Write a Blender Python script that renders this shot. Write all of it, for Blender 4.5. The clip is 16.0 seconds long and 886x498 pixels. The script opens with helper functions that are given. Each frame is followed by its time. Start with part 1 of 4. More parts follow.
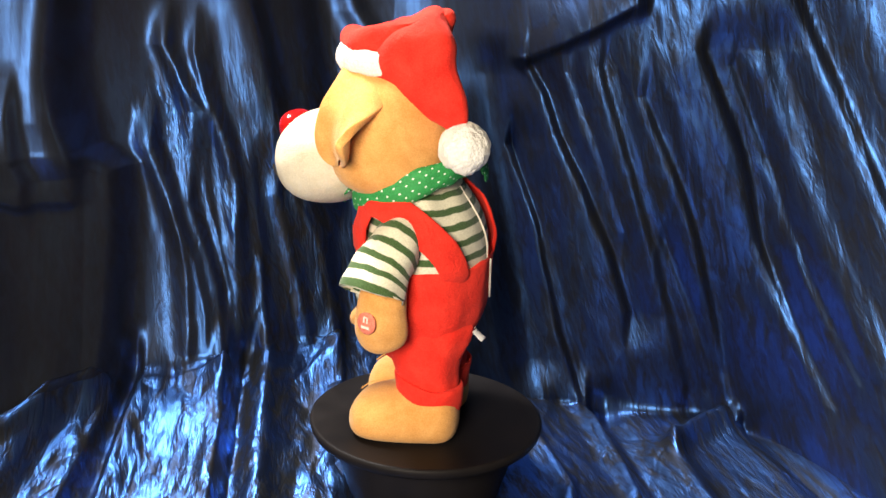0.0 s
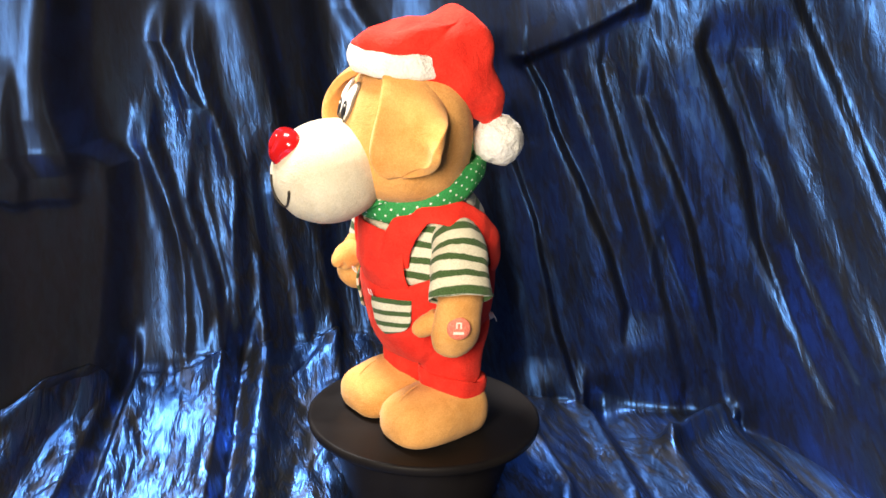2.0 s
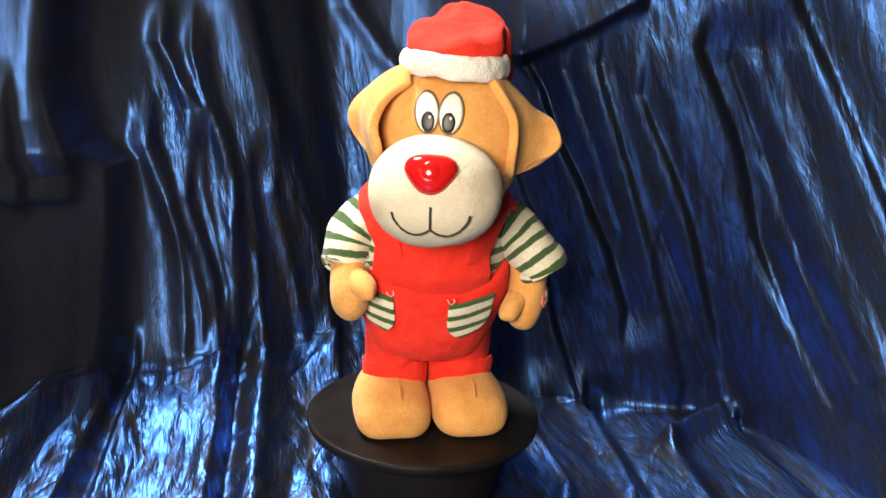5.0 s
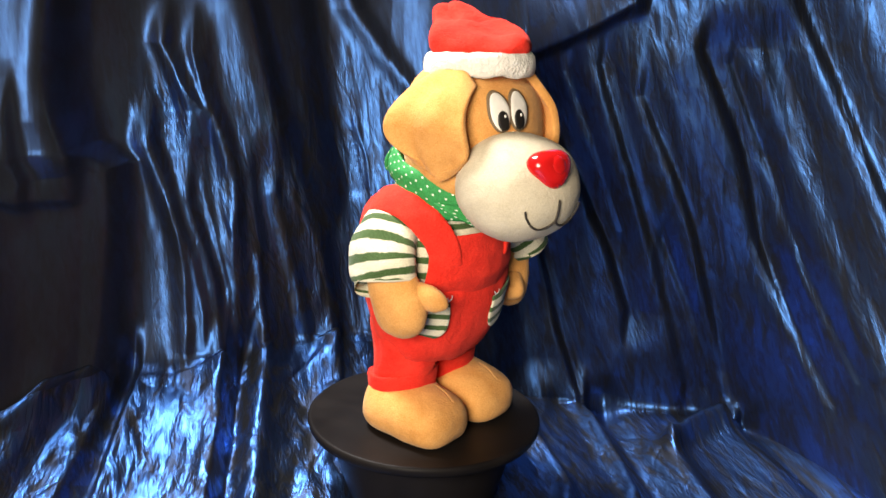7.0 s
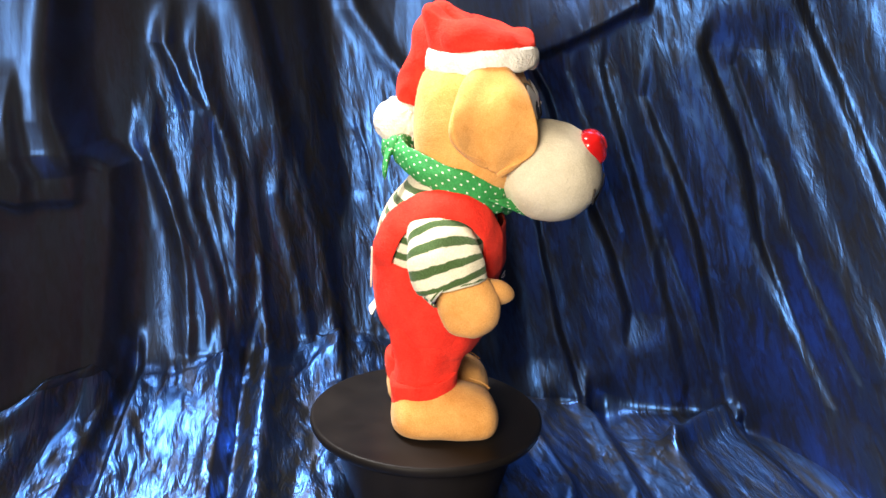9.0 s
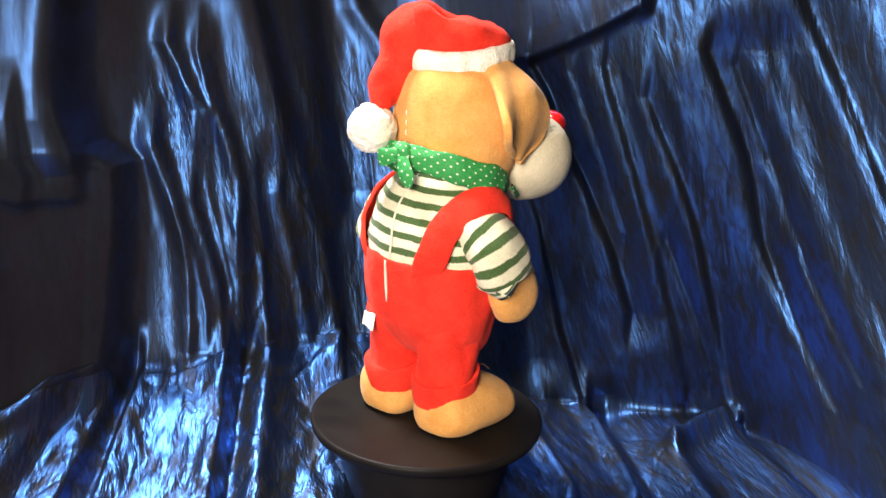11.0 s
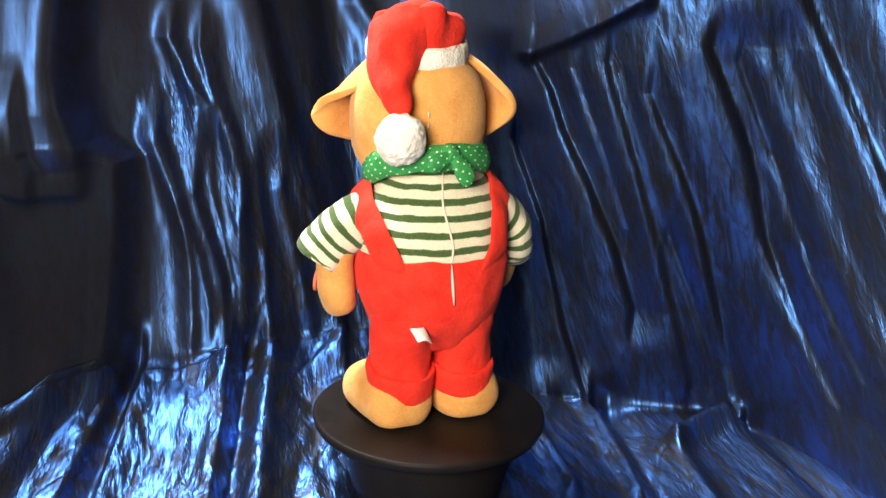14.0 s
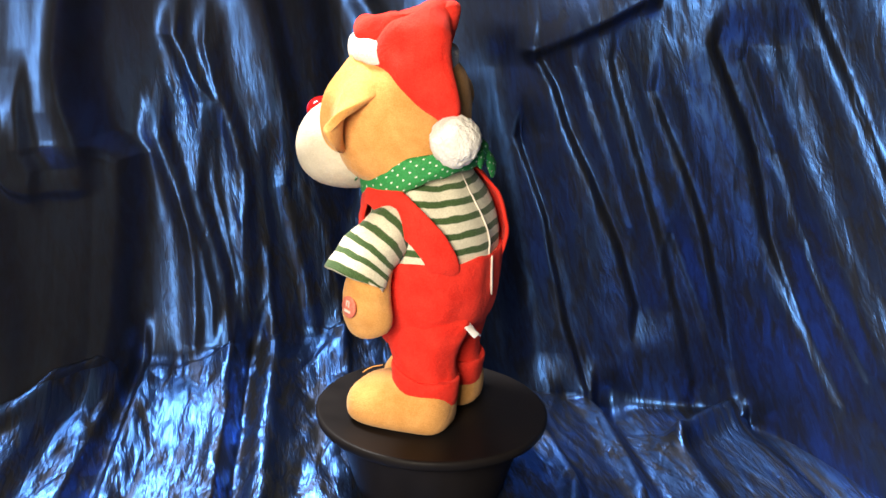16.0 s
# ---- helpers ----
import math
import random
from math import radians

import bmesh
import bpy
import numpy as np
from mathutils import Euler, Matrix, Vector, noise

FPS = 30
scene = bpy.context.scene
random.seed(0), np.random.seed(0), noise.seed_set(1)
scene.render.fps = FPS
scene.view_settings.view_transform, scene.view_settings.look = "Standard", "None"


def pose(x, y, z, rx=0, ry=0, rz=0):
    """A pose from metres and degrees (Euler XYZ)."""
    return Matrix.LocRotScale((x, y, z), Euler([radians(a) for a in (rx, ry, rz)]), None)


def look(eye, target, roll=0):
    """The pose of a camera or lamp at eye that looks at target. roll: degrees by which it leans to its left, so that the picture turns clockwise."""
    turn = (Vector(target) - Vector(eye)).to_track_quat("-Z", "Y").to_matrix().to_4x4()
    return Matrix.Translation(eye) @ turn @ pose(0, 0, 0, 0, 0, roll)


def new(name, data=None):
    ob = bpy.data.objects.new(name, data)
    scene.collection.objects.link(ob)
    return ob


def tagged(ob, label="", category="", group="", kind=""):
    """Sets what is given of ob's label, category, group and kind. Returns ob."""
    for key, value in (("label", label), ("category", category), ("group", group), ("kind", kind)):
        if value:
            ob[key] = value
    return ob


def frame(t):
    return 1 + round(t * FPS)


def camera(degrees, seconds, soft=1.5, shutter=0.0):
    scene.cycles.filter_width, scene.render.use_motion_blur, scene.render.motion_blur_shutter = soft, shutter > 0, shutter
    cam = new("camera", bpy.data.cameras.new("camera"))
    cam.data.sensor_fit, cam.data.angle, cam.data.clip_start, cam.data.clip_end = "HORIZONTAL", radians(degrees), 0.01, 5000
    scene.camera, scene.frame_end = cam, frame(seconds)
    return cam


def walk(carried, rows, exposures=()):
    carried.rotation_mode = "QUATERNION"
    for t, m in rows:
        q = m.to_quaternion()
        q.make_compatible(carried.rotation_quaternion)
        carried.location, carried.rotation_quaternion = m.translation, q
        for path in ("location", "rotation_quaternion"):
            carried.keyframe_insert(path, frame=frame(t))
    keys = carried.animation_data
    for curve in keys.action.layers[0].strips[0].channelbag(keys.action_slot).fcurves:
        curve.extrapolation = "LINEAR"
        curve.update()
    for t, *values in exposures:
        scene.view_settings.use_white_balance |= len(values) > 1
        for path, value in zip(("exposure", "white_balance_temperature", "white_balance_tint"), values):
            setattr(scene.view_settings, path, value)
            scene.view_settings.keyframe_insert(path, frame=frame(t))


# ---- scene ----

# ================= camera =================
cam = camera(43.7, 16.0, soft=1.6)
EYE = Vector((0.0089, -0.8656, 0.4209))
AIM = look(EYE, EYE + Vector((0, math.cos(radians(17.43)), -math.sin(radians(17.43)))), 2.24)
# seconds, tilt, pan and lean in degrees: the camera sags a little on its stand
SWAY = [
    (0.0, 0.000, 0.000, 0.000), (0.5, -0.029, -0.044, -0.016), (1.0, -0.067, -0.075, 0.004),
    (1.5, -0.100, -0.090, 0.046), (2.0, -0.134, -0.100, 0.086), (2.5, -0.171, -0.117, 0.120),
    (3.0, -0.170, -0.141, 0.142), (3.5, -0.151, -0.161, 0.127), (4.0, -0.160, -0.177, 0.067),
    (6.5, -0.113, -0.137, 0.064), (7.0, -0.086, -0.101, 0.020), (7.5, -0.058, -0.066, -0.014),
    (8.0, -0.045, -0.041, -0.005), (8.5, -0.056, -0.014, 0.065), (9.0, -0.072, 0.019, 0.116),
    (11.5, -0.064, 0.088, 0.386), (12.0, -0.104, 0.103, 0.405), (12.5, -0.148, 0.124, 0.401),
    (13.0, -0.187, 0.154, 0.384), (13.5, -0.220, 0.184, 0.372), (14.0, -0.261, 0.206, 0.389),
    (14.5, -0.304, 0.231, 0.470), (15.0, -0.331, 0.273, 0.578), (15.5, -0.357, 0.326, 0.620),
    (16.0, -0.392, 0.385, 0.573),
]
walk(cam, [(t, AIM @ pose(0, 0, 0, a, b, c)) for t, a, b, c in SWAY],
     exposures=[(0.0, 0.06), (2.0, 0.02), (3.5, -0.08), (5.5, -0.22), (6.5, -0.20), (7.5, -0.06), (9.0, 0.12), (11.5, 0.14), (14.0, 0.14), (16.0, 0.06)])

# ================= light =================
world = bpy.data.worlds.new("world")
scene.world = world
world.use_nodes = True
world.node_tree.nodes["Background"].inputs[0].default_value = (0.9, 0.85, 0.8, 1)
world.node_tree.nodes["Background"].inputs[1].default_value = 0.02


def area_lamp(name, eye, target, size, watts, colour):
    data = bpy.data.lights.new(name, "AREA")
    data.shape, data.size, data.energy, data.color = "DISK", size, watts, colour
    ob = new(name, data)
    ob.matrix_world = look(eye, target)
    return ob


area_lamp("key_light", (-0.30, -1.16, 0.57), (0, 0, 0.14), 0.52, 28.5, (1.0, 0.87, 0.70))
# unseen lamp, added overhead to brighten the cloth lying at the left
area_lamp("ceiling_light", (-0.50, 0.30, 1.25), (-0.36, 0.0, 0), 0.40, 54.0, (1.0, 0.95, 0.92))

# ================= materials =================


class Graph:
    """A small helper for node materials."""

    def __init__(self, name):
        self.mat = bpy.data.materials.new(name)
        self.mat.use_nodes = True
        self.tree = self.mat.node_tree
        self.bsdf = self.tree.nodes["Principled BSDF"]

    def node(self, kind, **sets):
        n = self.tree.nodes.new(kind)
        for key, value in sets.items():
            if key == "operation":
                n.operation = value
            elif key == "data_type":
                n.data_type = value
            elif key == "blend_type":
                n.blend_type = value
            elif key == "feature":
                n.feature = value
            elif key == "uv_map":
                n.uv_map = value
        return n

    def link(self, a, b):
        self.tree.links.new(a, b)

    def math(self, op, a, b=0.0, c=0.0):
        n = self.node("ShaderNodeMath", operation=op)
        for i, v in enumerate((a, b, c)):
            if isinstance(v, (int, float)):
                n.inputs[i].default_value = v
            else:
                self.link(v, n.inputs[i])
        return n.outputs[0]

    def coords(self, stretch=(1, 1, 1), uv=False):
        n = self.node("ShaderNodeTexCoord")
        m = self.node("ShaderNodeMapping")
        m.inputs["Scale"].default_value = stretch
        self.link(n.outputs["UV" if uv else "Object"], m.inputs[0])
        return m.outputs[0]

    def noise(self, vec, scale, detail=3.0, rough=0.55, distortion=0.0):
        n = self.node("ShaderNodeTexNoise")
        self.link(vec, n.inputs["Vector"])
        n.inputs["Scale"].default_value, n.inputs["Detail"].default_value = scale, detail
        n.inputs["Roughness"].default_value, n.inputs["Distortion"].default_value = rough, distortion
        return n.outputs[0]

    def ramp(self, fac, stops):
        n = self.node("ShaderNodeValToRGB")
        el = n.color_ramp.elements
        while len(el) < len(stops):
            el.new(0.5)
        for e, (p, c) in zip(el, stops):
            e.position, e.color = p, (*c, 1) if len(c) == 3 else c
        self.link(fac, n.inputs[0])
        return n.outputs[0]

    def mix(self, fac, a, b):
        n = self.node("ShaderNodeMix", data_type="RGBA")
        for i, v in ((0, fac), (6, a), (7, b)):
            if isinstance(v, (int, float)):
                n.inputs[i].default_value = v
            elif isinstance(v, tuple):
                n.inputs[i].default_value = (*v, 1)
            else:
                self.link(v, n.inputs[i])
        return n.outputs[2]

    def bump(self, height, strength, distance, base=None):
        n = self.node("ShaderNodeBump")
        n.inputs["Strength"].default_value, n.inputs["Distance"].default_value = strength, distance
        self.link(height, n.inputs["Height"])
        if base is not None:
            self.link(base, n.inputs["Normal"])
        return n.outputs[0]

    def set(self, **values):
        for key, v in values.items():
            sock = self.bsdf.inputs[key.replace("_", " ")]
            if isinstance(v, (int, float)):
                sock.default_value = v
            elif isinstance(v, tuple):
                sock.default_value = (*v, 1)
            else:
                self.link(v, sock)
        return self.mat


def plush(name, dark, light, pile=900.0, sheen=0.35, relief=0.5, tint=(1, 0.9, 0.75), wrinkle=0.35):
    """Short pile fabric: fine fibre grain and larger brushed patches."""
    g = Graph(name)
    v = g.coords()
    fine = g.noise(v, pile, 2.0)
    broad = g.noise(v, 45.0, 4.0, 0.6, 0.4)
    mid = g.noise(v, 260.0, 3.0)
    blend = g.math("ADD", g.math("MULTIPLY", broad, 0.55), g.math("MULTIPLY", fine, 0.45))
    col = g.ramp(blend, [(0.34, dark), (0.64, light)])
    crease = g.noise(v, 95.0, 4.0, 0.65, 1.2)
    n0 = g.bump(crease, wrinkle, 0.0022)
    n1 = g.bump(mid, relief * 0.7, 0.0012, n0)
    n2 = g.bump(fine, relief, 0.0008, n1)
    g.set(Base_Color=col, Roughness=0.9, Normal=n2, Sheen_Weight=sheen, Sheen_Roughness=0.5, Sheen_Tint=tint)
    g.set(Specular_IOR_Level=0.15)
    return g.mat


def striped(name, period, offset, share=0.41, wobble=0.0016):
    """Knitted cloth with printed stripes along the cloth's own length."""
    g = Graph(name)
    v = g.coords()
    uv = g.node("ShaderNodeUVMap", uv_map="cloth")
    sep = g.node("ShaderNodeSeparateXYZ")
    g.link(uv.outputs[0], sep.inputs[0])
    wave = g.math("MULTIPLY", g.math("SUBTRACT", g.noise(v, 60.0, 2.0), 0.5), wobble * 2)
    edge = g.math("MULTIPLY", g.math("SUBTRACT", g.noise(v, 700.0, 2.0), 0.5), 0.0012)
    y = g.math("ADD", g.math("ADD", sep.outputs[1], wave), edge)
    ph = g.math("FRACT", g.math("DIVIDE", g.math("ADD", y, offset), period))
    d = g.math("ABSOLUTE", g.math("SUBTRACT", ph, 0.5))
    fac = g.ramp(d, [(share / 2 - 0.02, (1, 1, 1)), (share / 2 + 0.03, (0, 0, 0))])
    fine = g.noise(v, 1100.0, 2.0)
    cream = g.ramp(fine, [(0.3, (0.54, 0.50, 0.36)), (0.7, (0.76, 0.72, 0.56))])
    green = g.ramp(fine, [(0.3, (0.030, 0.062, 0.018)), (0.7, (0.075, 0.13, 0.045))])
    n1 = g.bump(g.noise(v, 300.0, 3.0), 0.4, 0.0010)
    n2 = g.bump(fine, 0.5, 0.0006, n1)
    g.set(Base_Color=g.mix(fac, cream, green), Roughness=0.92, Normal=n2, Sheen_Weight=0.15, Specular_IOR_Level=0.15)
    return g.mat


def plain(name, colour, rough, **more):
    g = Graph(name)
    v = g.coords()
    n = g.noise(v, 120.0, 4.0)
    dark = tuple(c * 0.85 for c in colour)
    g.set(Base_Color=g.ramp(n, [(0.3, dark), (0.7, colour)]), Roughness=rough)
    return g.set(**more)


TAN = plush("tan_plush", (0.55, 0.240, 0.055), (0.74, 0.380, 0.120), sheen=0.2)
EAR_TAN = plush("ear_plush", (0.55, 0.240, 0.055), (0.74, 0.380, 0.120), sheen=0.2, wrinkle=0.25)
CREAM = plush("cream_plush", (0.49, 0.43, 0.31), (0.65, 0.58, 0.44), sheen=0.1, relief=0.55, wrinkle=0.22)
RED = plush("red_velour", (0.64, 0.018, 0.010), (0.86, 0.045, 0.026), sheen=0.15, tint=(1, 0.3, 0.25), wrinkle=0.5)
WHITE = plush("white_fleece", (0.64, 0.61, 0.54), (0.82, 0.80, 0.74), pile=520.0, relief=1.0, sheen=0.3)
SHIRT = striped("striped_jersey", 0.0128, 0.004)
SLEEVE = striped("striped_jersey_sleeve", 0.0114, 0.003)
POCKET = striped("striped_pocket_jersey", 0.0105, 0.0035, wobble=0.0008)
THREAD = plain("dark_thread", (0.035, 0.028, 0.022), 0.8)
EYE_WHITE = plain("embroidered_white", (0.80, 0.78, 0.72), 0.6)
EYE_RIM = plain("embroidered_brown", (0.16, 0.11, 0.06), 0.7)
EYE_BLACK = plain("embroidered_black", (0.012, 0.011, 0.010), 0.45)
ZIP = plain("pale_tape", (0.75, 0.66, 0.55), 0.7)
TAG = plain("white_satin_tag", (0.82, 0.80, 0.76), 0.5)


def scarf_material():
    g = Graph("green_dotted_cotton")
    v = g.coords()
    uv = g.node("ShaderNodeUVMap", uv_map="cloth")
    sep = g.node("ShaderNodeSeparateXYZ")
    g.link(uv.outputs[0], sep.inputs[0])
    cell = 0.0086
    row = g.math("FLOOR", g.math("DIVIDE", sep.outputs[1], cell * 0.5))
    odd = g.math("MULTIPLY", g.math("MODULO", g.math("ABSOLUTE", row), 2.0), 0.5)
    fx = g.math("SUBTRACT", g.math("FRACT", g.math("ADD", g.math("DIVIDE", sep.outputs[0], cell), odd)), 0.5)
    fy = g.math("MULTIPLY", g.math("SUBTRACT", g.math("FRACT", g.math("DIVIDE", sep.outputs[1], cell * 0.5)), 0.5), 0.5)
    r = g.math("SQRT", g.math("ADD", g.math("MULTIPLY", fx, fx), g.math("MULTIPLY", fy, fy)))
    dot = g.ramp(r, [(0.070, (1, 1, 1)), (0.105, (0, 0, 0))])
    n = g.noise(v, 900.0, 2.0)
    green = g.ramp(n, [(0.3, (0.010, 0.17, 0.035)), (0.7, (0.030, 0.31, 0.07))])
    b = g.bump(g.noise(v, 130.0, 3.0), 0.5, 0.002)
    g.set(Base_Color=g.mix(dot, green, (0.75, 0.80, 0.66)), Roughness=0.75, Normal=g.bump(n, 0.4, 0.0005, b))
    return g.mat


SCARF = scarf_material()


def nose_material():
    g = Graph("red_clear_plastic")
    g.set(Base_Color=(0.66, 0.012, 0.012), Roughness=0.14, IOR=1.48, Coat_Weight=0.3, Coat_Roughness=0.04)
    g.set(Transmission_Weight=0.25, Subsurface_Weight=0.0)
    return g.mat


NOSE = nose_material()


def black_plastic():
    g = Graph("black_plastic")
    v = g.coords()
    n = g.noise(v, 1500.0, 2.0)
    wear = g.noise(v, 22.0, 4.0)
    col = g.ramp(wear, [(0.3, (0.007, 0.006, 0.006)), (0.75, (0.012, 0.010, 0.0095))])
    rough = g.ramp(wear, [(0.3, (0.42, 0.42, 0.42)), (0.7, (0.55, 0.55, 0.55))])
    g.set(Base_Color=col, Roughness=rough, Normal=g.bump(n, 0.25, 0.0003), Specular_IOR_Level=0.10)
    return g.mat


BLACK = black_plastic()


def button_material():
    g = Graph("red_print")
    v = g.coords()
    n = g.noise(v, 700.0, 3.0)
    g.set(Base_Color=g.ramp(n, [(0.3, (0.58, 0.11, 0.07)), (0.7, (0.76, 0.24, 0.15))]), Roughness=0.75)
    return g.mat


BUTTON = button_material()
PALE_PRINT = plain("pale_print", (0.86, 0.72, 0.62), 0.7)


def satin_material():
    """Crushed blue satin: a dull dark weave with shiny blue threads; where crumpled, bluer patches paint in facets that
    catch light.
    """
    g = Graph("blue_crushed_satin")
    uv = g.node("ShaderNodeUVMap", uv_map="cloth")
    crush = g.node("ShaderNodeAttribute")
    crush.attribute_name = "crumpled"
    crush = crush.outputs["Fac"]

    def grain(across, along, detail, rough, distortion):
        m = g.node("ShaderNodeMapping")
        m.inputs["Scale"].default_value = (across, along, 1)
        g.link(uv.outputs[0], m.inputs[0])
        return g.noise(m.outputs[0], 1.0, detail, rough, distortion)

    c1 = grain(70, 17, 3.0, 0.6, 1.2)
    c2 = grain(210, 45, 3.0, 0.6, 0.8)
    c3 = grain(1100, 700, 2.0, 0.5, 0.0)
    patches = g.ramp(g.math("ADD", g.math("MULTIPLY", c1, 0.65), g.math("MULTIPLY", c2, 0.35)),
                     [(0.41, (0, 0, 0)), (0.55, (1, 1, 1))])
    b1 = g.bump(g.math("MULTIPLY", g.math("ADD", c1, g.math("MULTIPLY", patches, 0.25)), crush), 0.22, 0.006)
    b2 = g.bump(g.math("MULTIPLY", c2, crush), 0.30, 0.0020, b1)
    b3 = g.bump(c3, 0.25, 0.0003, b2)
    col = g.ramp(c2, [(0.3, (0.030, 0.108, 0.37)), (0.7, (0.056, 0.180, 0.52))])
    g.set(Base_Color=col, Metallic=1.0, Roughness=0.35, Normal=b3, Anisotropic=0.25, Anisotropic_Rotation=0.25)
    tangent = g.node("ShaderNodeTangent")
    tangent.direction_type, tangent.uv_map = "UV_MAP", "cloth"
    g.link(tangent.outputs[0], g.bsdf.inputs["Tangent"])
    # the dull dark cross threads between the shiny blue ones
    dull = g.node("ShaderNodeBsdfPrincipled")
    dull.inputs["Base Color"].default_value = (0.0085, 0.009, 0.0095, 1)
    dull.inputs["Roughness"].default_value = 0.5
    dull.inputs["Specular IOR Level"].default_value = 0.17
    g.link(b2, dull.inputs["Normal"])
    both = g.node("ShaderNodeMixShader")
    # gleam of the crumples put into the mix: more blue in patches, less between
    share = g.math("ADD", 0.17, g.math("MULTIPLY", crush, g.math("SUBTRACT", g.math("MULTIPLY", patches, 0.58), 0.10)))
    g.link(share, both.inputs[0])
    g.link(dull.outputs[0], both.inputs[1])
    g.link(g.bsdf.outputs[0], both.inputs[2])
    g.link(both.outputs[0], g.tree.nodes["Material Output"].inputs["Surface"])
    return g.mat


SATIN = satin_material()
PAINT = plain("room_paint", (0.10, 0.09, 0.075), 0.9)

# ================= mesh helpers =================


def finish(name, bm, material, parent=None, label="", smooth=True, subdiv=0, thick=0.0):
    me = bpy.data.meshes.new(name)
    bmesh.ops.recalc_face_normals(bm, faces=bm.faces)
    bm.to_mesh(me)
    bm.free()
    me.materials.append(material)
    if smooth:
        me.polygons.foreach_set("use_smooth", [True] * len(me.polygons))
    ob = new(name, me)
    if parent is not None:
        ob.parent = parent
    if label:
        tagged(ob, label)
    if thick:
        mod = ob.modifiers.new("thickness", "SOLIDIFY")
        mod.thickness, mod.offset = thick, 0.0
    if subdiv:
        mod = ob.modifiers.new("round", "SUBSURF")
        mod.levels = mod.render_levels = subdiv
    return ob


def grid_faces(bm, rows, closed, lengths=None):
    """Quads between rows of vertices, with a cloth UV in metres."""
    uv = bm.loops.layers.uv.get("cloth") or bm.loops.layers.uv.new("cloth")
    n = len(rows[0])
    down = [0.0]
    for a, b in zip(rows, rows[1:]):
        down.append(down[-1] + sum((p.co - q.co).length for p, q in zip(a, b)) / n)
    mid = rows[len(rows) // 2]
    across = [0.0]
    for i in range(n):
        across.append(across[-1] + (mid[(i + 1) % n].co - mid[i].co).length)
    for j in range(len(rows) - 1):
        for i in range(n if closed else n - 1):
            k = (i + 1) % n
            f = bm.faces.new((rows[j][i], rows[j][k], rows[j + 1][k], rows[j + 1][i]))
            for loop, (a, b) in zip(f.loops, ((i, j), (i + 1, j), (i + 1, j + 1), (i, j + 1))):
                loop[uv].uv = (across[a], down[b])


def spow(v, e):
    return math.copysign(abs(v) ** e, v)


def loft(sections, n=36, square=2.0, caps=True, bm=None):
    """Closed rings (centre, half axis, half axis) joined into one skin; square > 2 makes the ring boxier."""
    bm = bm or bmesh.new()
    rows = []
    for c, a, b in sections:
        c, a, b = Vector(c), Vector(a), Vector(b)
        row = []
        for i in range(n):
            w = math.tau * i / n
            row.append(bm.verts.new(c + a * spow(math.cos(w), 2 / square) + b * spow(math.sin(w), 2 / square)))
        rows.append(row)
    grid_faces(bm, rows, True)
    if caps:
        bm.faces.new(list(reversed(rows[0])))
        bm.faces.new(rows[-1])
    return bm


def stack(levels, **more):
    """Level rings from (z, x, y, half width, half depth)."""
    return loft([((x, y, z), (rx, 0, 0), (0, ry, 0)) for z, x, y, rx, ry in levels], **more)


def smooth_path(points, steps):
    """Catmull-Rom through points (tuples of any length)."""
    pts = [np.array(p, float) for p in points]
    pts = [2 * pts[0] - pts[1], *pts, 2 * pts[-1] - pts[-2]]
    out = []
    for k in range(1, len(pts) - 2):
        p0, p1, p2, p3 = pts[k - 1:k + 3]
        for s in range(steps):
            t = s / steps
            out.append(0.5 * (2 * p1 + (p2 - p0) * t + (2 * p0 - 5 * p1 + 4 * p2 - p3) * t ** 2
                              + (3 * p1 - p0 - 3 * p2 + p3) * t ** 3))
    out.append(pts[-2])
    return out


def tube(points, n=24, steps=4, side=(1, 0, 0), square=2.0, bm=None):
    """A skin along a path of (x, y, z, half width along side, half width across)."""
    path = smooth_path(points, steps)
    secs = []
    for k, p in enumerate(path):
        a, b = path[max(k - 1, 0)], path[min(k + 1, len(path) - 1)]
        d = Vector(b[:3] - a[:3]).normalized()
        if k and d.dot(last) < 0:  # a hem that turns back inside keeps its rings unflipped
            d = -d
        last = d
        s = Vector(side)
        s = (s - d * s.dot(d)).normalized()
        secs.append((p[:3], s * max(p[3], 1e-4), d.cross(s) * max(p[4], 1e-4)))
    return loft(secs, n=n, square=square, bm=bm)


def ellipsoid(centre, radii, n=40, m=24, power=(2.0, 2.0), turn=None):
    bm = bmesh.new()
    secs = []
    for j in range(m + 1):
        w = -math.pi / 2 + math.pi * j / m
        w = max(min(w, math.pi / 2 - 0.02), -math.pi / 2 + 0.02)
        r, z = abs(math.cos(w)) ** (2 / power[1]), spow(math.sin(w), 2 / power[1])
        secs.append(((0, 0, z * radii[2]), (r * radii[0], 0, 0), (0, r * radii[1], 0)))
    loft(secs, n=n, square=power[0], bm=bm)
    m4 = Matrix.Translation(centre) @ (turn or Matrix.Identity(4))
    bmesh.ops.transform(bm, matrix=m4, verts=bm.verts)
    return bm


def rumple(bm, size, depth, seed=0.0, stretch=(1, 1, 1)):
    """Soft uneven stuffing: moves the skin along its normals."""
    bm.normal_update()
    off = Vector((seed * 3.1, seed * 1.7, seed * 2.3))
    moves = []
    for v in bm.verts:
        p = Vector((v.co.x * stretch[0], v.co.y * stretch[1], v.co.z * stretch[2])) / size + off
        moves.append(v.normal * depth * noise.noise(p))
    for v, d in zip(bm.verts, moves):
        v.co += d
    return bm


def shift(bm, m):
    bmesh.ops.transform(bm, matrix=m, verts=bm.verts)
    return bm


# ================= the draped satin =================


